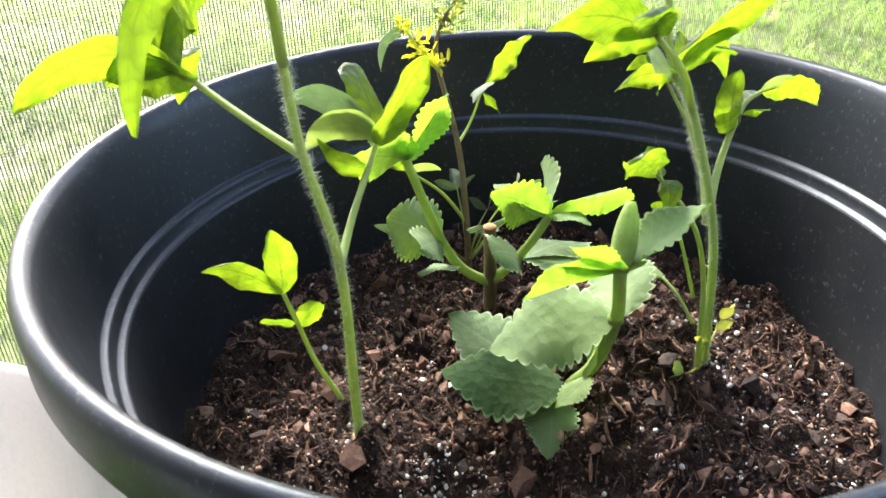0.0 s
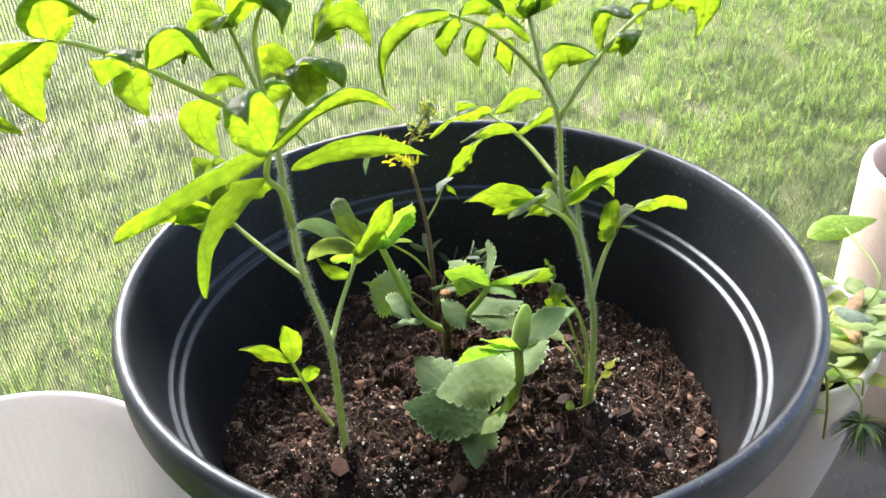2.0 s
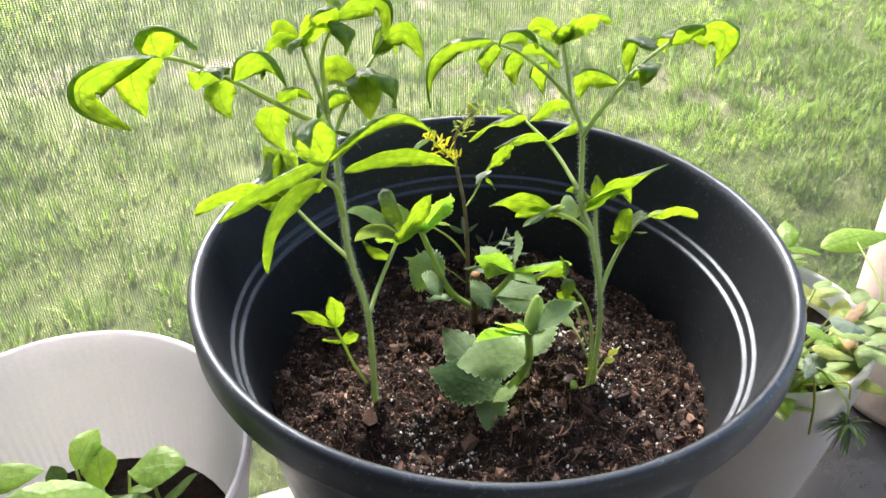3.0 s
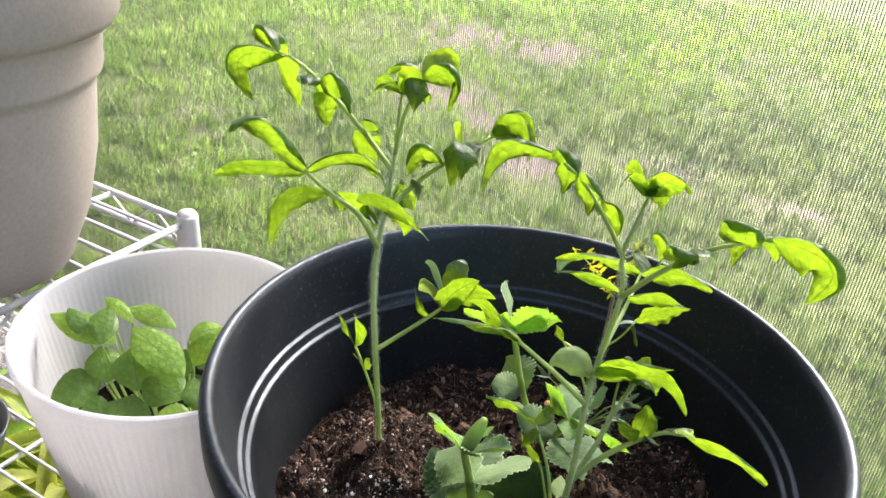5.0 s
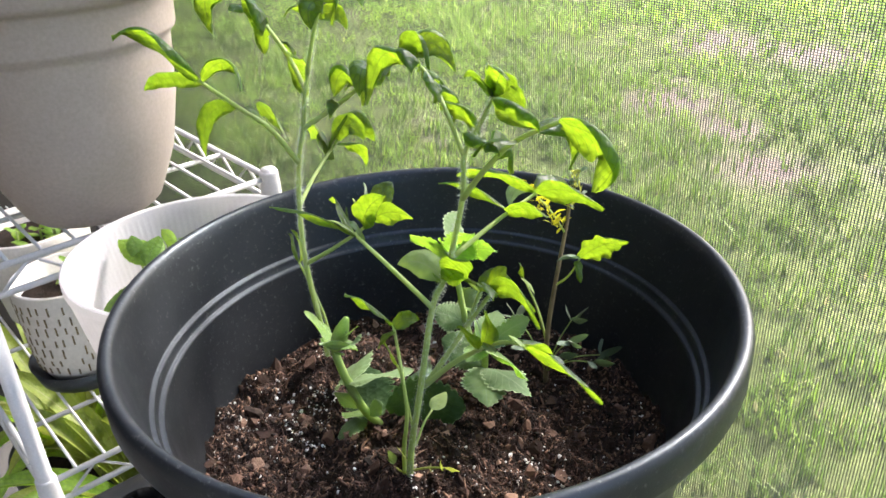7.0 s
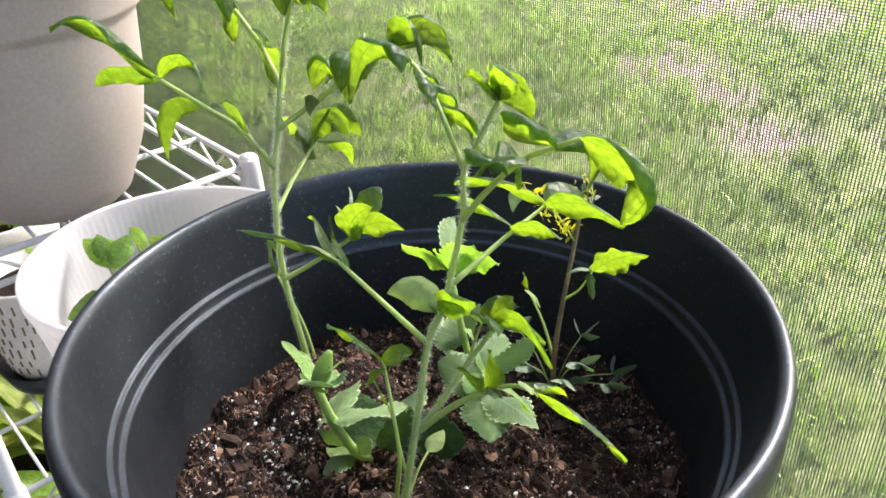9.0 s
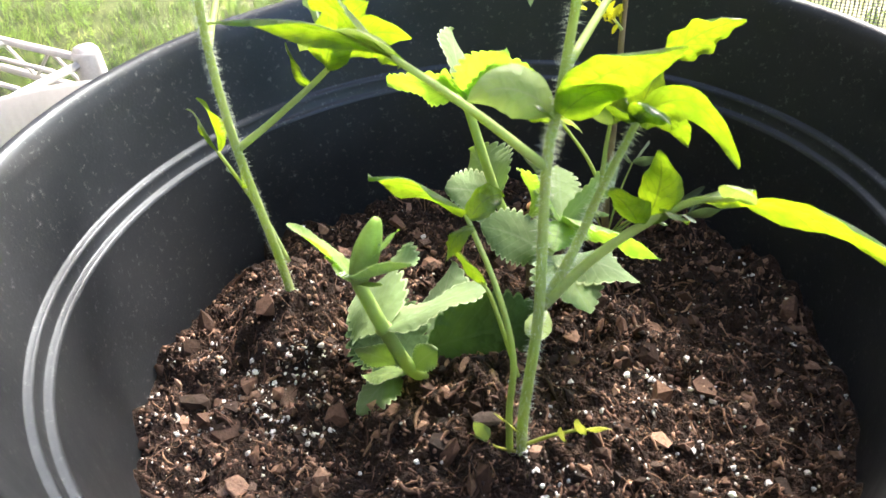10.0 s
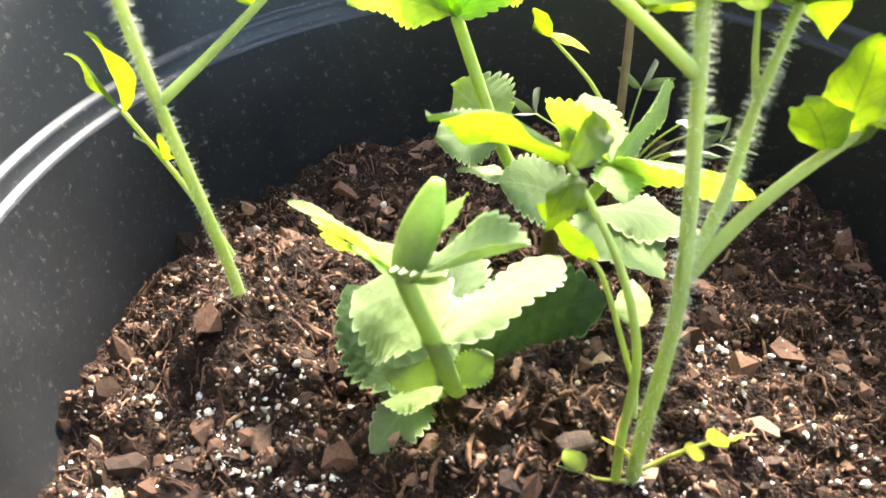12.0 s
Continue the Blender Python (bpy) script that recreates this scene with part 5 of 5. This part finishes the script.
    sage_leaf(p, (-0.0040, -0.0285, 0.2065), (0.0262, 0.0015, 0.2065), 0.034, (0, 0, 0.001), face=(0.15, -0.97, 0.06), cup=0.1, mat=M_SAGE_SHADED)
    sage_leaf(p, (-0.0080, -0.0280, 0.1990), (-0.0225, 0.0180, 0.2045), 0.025, (0, 0, 0.001), face=(-0.5, -0.4, 0.75))
    stalk(p, [(-0.0080, -0.0385, 0.2030), (-0.0115, -0.0360, 0.2000), (-0.0128, -0.0345, 0.1990)], 0.0009, 0.0006)
    sage_leaf(p, (-0.0122, -0.0345, 0.1995), (-0.0205, -0.0500, 0.1880), 0.018, (0.001, -0.001, 0.004), face=(-0.2, -0.55, 0.8), cup=0.15)


build_sage_front()


def build_sage_back():
    p = thing("herb_cutting", (0.004, 0.0335, 0.19), "branched herb cutting with woody stub and scalloped leaves", "plant", "herb cuttings in the black pot")
    stub = stalk(p, [(0.0028, 0.0325, 0.178), (0.0040, 0.0335, 0.2), (0.0046, 0.0346, 0.2275)], 0.0034, 0.0030, M_WOODY, name="stub", seg=10)
    part("cut_face", tube([Vector((0.0046, 0.0346, 0.2274)) - p.location, Vector((0.0046, 0.0346, 0.2282)) - p.location], [0.0030, 0.0026], 10), M_CUT, stub, "pale orange-brown cut wood")
    stalk(p, [(0.0035, 0.0335, 0.203), (-0.0058, 0.0385, 0.2095), (-0.0140, 0.0400, 0.224), (-0.0262, 0.0425, 0.2605)], 0.0026, 0.0021, M_SAGE_STEM, name="stem", seg=10)
    stalk(p, [(0.0045, 0.0335, 0.203), (0.0120, 0.0290, 0.212), (0.0185, 0.0235, 0.2245), (0.0228, 0.0200, 0.2350)], 0.0026, 0.0021, M_SAGE_STEM, name="stem", seg=10)
    a = (-0.0262, 0.0425, 0.2605)
    sage_leaf(p, a, (-0.0085, 0.0420, 0.2830), 0.021, (0, 0, 0.001), face=(-0.3, 0.85, 0.3), mat=M_SAGE_YOUNG)
    sage_leaf(p, a, (-0.0550, 0.0350, 0.2660), 0.023, (0, 0, 0.004), face=(0, 0.8, 0.5), mat=M_SAGE_YOUNG)
    sage_leaf(p, a, (-0.0030, 0.0550, 0.2690), 0.021, (0, 0, 0.005), face=(0, 0.6, 0.75), mat=M_SAGE_YOUNG)
    sage_leaf(p, a, (-0.0420, 0.0620, 0.2770), 0.019, (0, 0, 0.004), face=(0.3, 0.5, 0.75))
    sage_leaf(p, a, (-0.0300, 0.0360, 0.2750), 0.011, (0, 0, 0), mat=M_SAGE_YOUNG)
    b = (-0.0140, 0.0400, 0.2240)
    sage_leaf(p, b, (-0.0320, 0.0520, 0.2330), 0.027, (0, 0, 0.001), face=(-0.2, -0.75, 0.5))
    sage_leaf(p, b, (-0.0288, 0.0275, 0.2310), 0.018, (0, 0, 0.001), face=(-0.2, -0.6, 0.75))
    sage_leaf(p, (-0.0075, 0.0385, 0.2110), (-0.0265, 0.0360, 0.2140), 0.013, (0, 0, 0.003))
    c = (0.0228, 0.0200, 0.2350)
    sage_leaf(p, c, (0.0023, 0.0300, 0.2440), 0.024, (0, 0, 0.003), face=(0, 0.82, 0.57), cup=0.3, mat=M_SAGE_YOUNG)
    sage_leaf(p, c, (0.0585, 0.0148, 0.2350), 0.024, (0, 0, 0.005), face=(0, 0.78, 0.62), cup=0.3, mat=M_SAGE_YOUNG)
    sage_leaf(p, c, (0.0330, 0.0430, 0.2460), 0.019, (0, 0, 0.003), face=(0, 0.7, 0.65))
    sage_leaf(p, c, (0.0105, 0.0420, 0.2420), 0.017, (0, 0, 0.003), face=(-0.2, 0.5, 0.8))
    sage_leaf(p, c, (0.0285, 0.0010, 0.2380), 0.013, (0, 0, 0.003), face=(0, 0.6, 0.75), mat=M_SAGE_YOUNG)
    d = (0.0150, 0.0265, 0.2140)
    sage_leaf(p, d, (0.0480, 0.0290, 0.2110), 0.028, (0, 0, 0.005))
    sage_leaf(p, d, (-0.0060, 0.0140, 0.2290), 0.021, (0, 0, 0.003), face=(-0.2, -0.4, 0.9))
    sage_leaf(p, d, (0.0400, 0.0040, 0.2140), 0.025, (0, 0, 0.004))


build_sage_back()

# ---- plants in the other pots ----


def sprig(plant, foot, height, lean, pairs, size, seed, mat, within=None):
    """A short upright shoot with opposite pairs of broad leaves."""
    rng = random.Random(seed)
    f = Vector(foot)
    top = f + Vector((lean[0], lean[1], height))
    stalk(plant, [f, f.lerp(top, 0.5) + Vector((0, 0, 0.003)), top], 0.0016, 0.001, name="stem")
    turn = rng.random() * 3.1
    for k in range(pairs):
        u = 0.35 + 0.65 * k / max(1, pairs - 1)
        b = f.lerp(top, u)
        ln = size * (1.0 - 0.45 * max(0, u - 0.6) / 0.4) * rng.uniform(0.85, 1.15)
        for side in (0, math.pi):
            a = turn + side + rng.uniform(-0.3, 0.3)
            d = Vector((math.cos(a), math.sin(a), rng.uniform(-0.05, 0.3) + 0.35 * (u > 0.9))) * ln
            if within:
                e = Vector((b.x + d.x - within[0], b.y + d.y - within[1]))
                if e.length > within[2]:
                    e = e * (within[2] / e.length)
                    d = Vector((e.x + within[0] - b.x, e.y + within[1] - b.y, d.z + 0.012))
            leaf(plant, b, b + d, ln * rng.uniform(0.72, 0.88), (0, 0, ln * 0.12), mat, face=(rng.uniform(-0.2, 0.2), 0.35, 0.9), teeth=6, depth=0.04, cup=0.25, shape=0.9, nu=12)
        turn += math.pi / 2 + rng.uniform(-0.2, 0.2)


def build_basil():
    p = thing("herb_seedlings", (WP[0], WP[1], 0.125), "crowded broad-leaved green herb seedlings in the white planter", "plant")
    up = (0.35, -0.25, 0.9)
    for m, b, t, w in ((M_BASIL, (-0.262, -0.028, 0.202), (-0.210, -0.035, 0.190), 0.026), (M_BASIL, (-0.279, -0.016, 0.205), (-0.242, -0.010, 0.200), 0.015), (M_BASIL, (-0.294, -0.022, 0.210), (-0.264, -0.025, 0.203), 0.009),
                       (M_BASIL, (-0.262, -0.042, 0.198), (-0.314, -0.050, 0.204), 0.020), (M_BASIL_SHADED, (-0.268, -0.048, 0.198), (-0.285, -0.029, 0.210), 0.018), (M_BASIL_SHADED, (-0.279, -0.049, 0.198), (-0.305, -0.043, 0.208), 0.012),
                       (M_BASIL_SHADED, (-0.265, -0.054, 0.176), (-0.276, -0.084, 0.170), 0.027), (M_BASIL_SHADED, (-0.258, -0.054, 0.176), (-0.277, -0.044, 0.190), 0.022), (M_BASIL_SHADED, (-0.237, -0.049, 0.176), (-0.258, -0.033, 0.192), 0.028),
                       (M_BASIL_SHADED, (-0.240, -0.042, 0.180), (-0.208, -0.038, 0.176), 0.028), (M_BASIL_SHADED, (-0.241, -0.051, 0.172), (-0.225, -0.073, 0.166), 0.028), (M_BASIL, (-0.213, -0.057, 0.172), (-0.194, -0.044, 0.170), 0.016),
                       (M_BASIL_SHADED, (-0.244, -0.065, 0.168), (-0.256, -0.080, 0.166), 0.020), (M_BASIL_SHADED, (-0.224, -0.032, 0.178), (-0.229, -0.015, 0.192), 0.020), (M_BASIL, (-0.218, -0.019, 0.186), (-0.217, 0.000, 0.200), 0.018),
                       (M_BASIL, (-0.228, -0.013, 0.198), (-0.216, 0.007, 0.202), 0.014), (M_BASIL_SHADED, (-0.214, -0.023, 0.180), (-0.196, -0.038, 0.172), 0.020), (M_BASIL, (-0.205, -0.012, 0.186), (-0.176, -0.022, 0.192), 0.022)):
        foot = Vector((b[0] * 0.6 + WP[0] * 0.4, b[1] * 0.6 + WP[1] * 0.4, 0.124))
        stalk(p, [foot, foot.lerp(Vector(b), 0.6), b], 0.0013, 0.0009)
        leaf(p, b, t, w * 1.1, (0, 0, 0.003), m, face=up, teeth=7, depth=0.05, cup=0.22, shape=0.92, nu=22)
    rng = random.Random(77)
    for k in range(5):
        a, r = k * 1.26 + 0.6, 0.045
        sprig(p, (WP[0] + r * math.cos(a), WP[1] + r * math.sin(a), 0.124), rng.uniform(0.018, 0.034), (0, 0), 2, 0.028, 20 + k, M_BASIL_SHADED, (WP[0], WP[1], 0.066))


build_basil()


def build_strawberry():
    p = thing("seedlings", (0.2045, 0.0070, 0.1280), "tangled pale seedlings with some dry leaves in the white planter", "plant")
    rng = random.Random(14)
    for k in range(48):
        a, r = rng.random() * 6.283, 0.058 * math.sqrt(rng.random())
        b = Vector((0.2045 + r * math.cos(a), 0.007 + r * math.sin(a), 0.134))
        e = b + Vector((math.cos(a) * rng.uniform(0.005, 0.03), math.sin(a) * rng.uniform(0.005, 0.03), rng.uniform(0.015, 0.042)))
        if math.hypot(e.x, e.y) < 0.172:
            e.x, e.y = e.x * 0.172 / math.hypot(e.x, e.y), e.y * 0.172 / math.hypot(e.x, e.y)
        stalk(p, [b, b.lerp(e, 0.5) + Vector((0, 0, 0.005)), e], 0.0009, 0.0006)
        mat = (M_PALE, M_PALE, M_BASIL, M_GREY, M_PALE, M_DRY, M_YELLOW)[k % 7]
        for turn in ((0, 1.3, -1.3) if k % 2 else (0.4, -0.9)):
            d = Vector((math.cos(a + turn), math.sin(a + turn), rng.uniform(-0.3, 0.25))) * rng.uniform(0.018, 0.03)
            if math.hypot(e.x + d.x, e.y + d.y) < 0.165 and e.z < 0.2:
                d = -d
            leaf(p, e, e + d, d.length * (0.34 if mat is M_DRY else 0.62), (0, 0, 0.003), mat, face=(0, 0.3, 0.9), teeth=6, depth=0.14, nu=12)
    stalk(p, [(0.2405, -0.0110, 0.1380), (0.2595, -0.0340, 0.1900), (0.2765, 0.0110, 0.2030)], 0.0011, 0.0007)
    leaf(p, (0.2595, 0.0230, 0.1940), (0.3225, 0.0230, 0.1900), 0.022, (0, 0, 0.006), M_BASIL, face=(0, -0.2, 1), depth=0.04)
    leaf(p, (0.2475, -0.0190, 0.1730), (0.2825, -0.0390, 0.1660), 0.02, (0, 0, 0.004), M_BASIL, face=(0, 0.2, 1), depth=0.04)
    leaf(p, (0.2225, -0.0390, 0.1480), (0.2395, -0.0770, 0.1530), 0.022, (0, 0, 0.004), M_YELLOW, face=(0, 0.2, 1))
    # runners that hang over the rim, one with a spiky leafy tuft
    stalk(p, [(0.1975, -0.0440, 0.1450), (0.1800, -0.0690, 0.1880), (0.1930, -0.0730, 0.1760), (0.2120, -0.0740, 0.1520), (0.2180, -0.0740, 0.1330)], 0.0011, 0.0008)
    stalk(p, [(0.1895, -0.0490, 0.1450), (0.1770, -0.0700, 0.1850), (0.1830, -0.0740, 0.1640), (0.1862, -0.0760, 0.1360)], 0.0012, 0.0008, M_YELLOW)
    stalk(p, [(0.1950, -0.0440, 0.1450), (0.1850, -0.0700, 0.1740), (0.2050, -0.0740, 0.1720), (0.2120, -0.0740, 0.1560)], 0.0009, 0.0007, M_YELLOW)
    for k in range(34):
        a, up = k * 2.4, rng.uniform(-0.9, 0.6)
        d = Vector((math.cos(a) * 0.017, math.sin(a) * 0.012, up * 0.012))
        leaf(p, (0.2180, -0.0740, 0.1320), (0.220 + d.x, -0.074 + d.y, 0.122 + d.z), 0.004, (0, 0, 0.003), (M_GREY, M_PALE)[k % 2], nu=8)
    # young leaves crowding over the near rim
    for bx, tx, by, tz, w, m in ((0.182, 0.205, -0.06, 0.196, 0.017, M_YELLOW), (0.186, 0.2, -0.062, 0.178, 0.014, M_BASIL), (0.176, 0.19, -0.055, 0.21, 0.016, M_BASIL), (0.2, 0.219, -0.05, 0.205, 0.02, M_GREY), (0.19, 0.172, -0.06, 0.19, 0.014, M_GREY), (0.21, 0.235, -0.045, 0.19, 0.018, M_PALE)):
        stalk(p, [(bx + 0.01, by + 0.03, 0.14), (bx + 0.004, by + 0.01, (0.14 + tz) / 2 + 0.008), (bx, by, tz)], 0.0009, 0.0006)
        leaf(p, (bx, by, tz), (tx, by - 0.012, tz - 0.006), w, (0, 0, 0.003), m, face=(0, 0.2, 1), depth=0.12)


build_strawberry()


def build_pot_seedlings():
    for x, y, z, n, seed in ((-0.489, -0.0585, 0.085, 1, 1), (-0.640, -0.045, 0.084, 4, 2)):
        p = thing("seedling", (x, y, z), "small green seedlings in a white pot", "plant")
        rng = random.Random(seed)
        for k in range(n):
            f = (x + rng.uniform(-0.022, 0.022), y + rng.uniform(-0.022, 0.022), z + 0.001)
            sprig(p, f, rng.uniform(0.012, 0.024), (rng.uniform(-0.004, 0.004), rng.uniform(-0.004, 0.004)), 2, 0.023, seed * 10 + k, M_BASIL)


build_pot_seedlings()


def build_strap_plants():
    for x, y, seed, n in ((-0.44, -0.03, 31, 34), (-0.63, -0.06, 32, 34), (-0.54, 0.09, 33, 26)):
        z0 = -0.2
        pot = thing("plant_pot", (x, y, LAWN_Z + 0.012), "dark plastic pot on the porch floor", "plant pot")
        h = z0 - LAWN_Z
        part("pot_body", lathe([(0, 0.006), (0.06, 0.006), (0.082, h), (0.086, h), (0.086, h - 0.02), (0.064, 0), (0, 0)], 48), M_BLACK, pot)
        part("potting_soil", lathe([(0, h - 0.02), (0.08, h - 0.022), (0.078, h - 0.04), (0, h - 0.04)], 32), M_POTSOIL, pot)
        p = thing("strap_leaf_plant", (x, y, z0), "arching yellow-green strap-leaved house plant under the rack", "plant", "strap-leaved plants under the rack")
        rng = random.Random(seed)
        for k in range(n):
            a = k * 2.4 + rng.uniform(-0.2, 0.2)
            ln, up = rng.uniform(0.1, 0.25), rng.uniform(0.0, 0.16)
            tip = (x + math.cos(a) * ln, y + math.sin(a) * ln * 0.8, z0 + up)
            leaf(p, (x + 0.01 * math.cos(a), y + 0.01 * math.sin(a), z0 - 0.02), tip, rng.uniform(0.024, 0.042), (0, 0, 0.02 + 0.15 * ln), (M_STRAP, M_STRAP, M_YELLOW, M_BASIL)[k % 4], face=(math.cos(a) * -0.3, math.sin(a) * -0.3, 1), teeth=0, cup=-0.5, shape=0.6)


build_strap_plants()



def build_tray():
    t = thing("storage_tray", (-0.66, -0.3, LAWN_Z + 0.012), "clear grey ribbed plastic tray on the porch floor", "tray")
    bm = box((0.3, 0.22, 0.006), (0, 0, 0.003), 0.002)
    part("tray_base", bm, M_TRAY, t)
    for sx in (-1, 1):
        part("tray_wall", box((0.004, 0.22, 0.2), (sx * 0.148, 0, 0.105), 0.0015), M_TRAY, t)
    for sy in (-1, 1):
        part("tray_wall", box((0.29, 0.004, 0.2), (0, sy * 0.108, 0.105), 0.0015), M_TRAY, t)
        for k in range(9):
            part("tray_rib", box((0.005, 0.003, 0.19), (-0.128 + 0.032 * k, sy * 0.1115, 0.104), 0.001), M_TRAY, t)


M_TRAY = surface("clear_grey_plastic", (0.4, 0.42, 0.43), (0.5, 0.52, 0.53), 10, 300, 0.3, 0.1, 0.0004)
shine_through(M_TRAY, (0.6, 0.63, 0.65), 0.5)
build_tray()
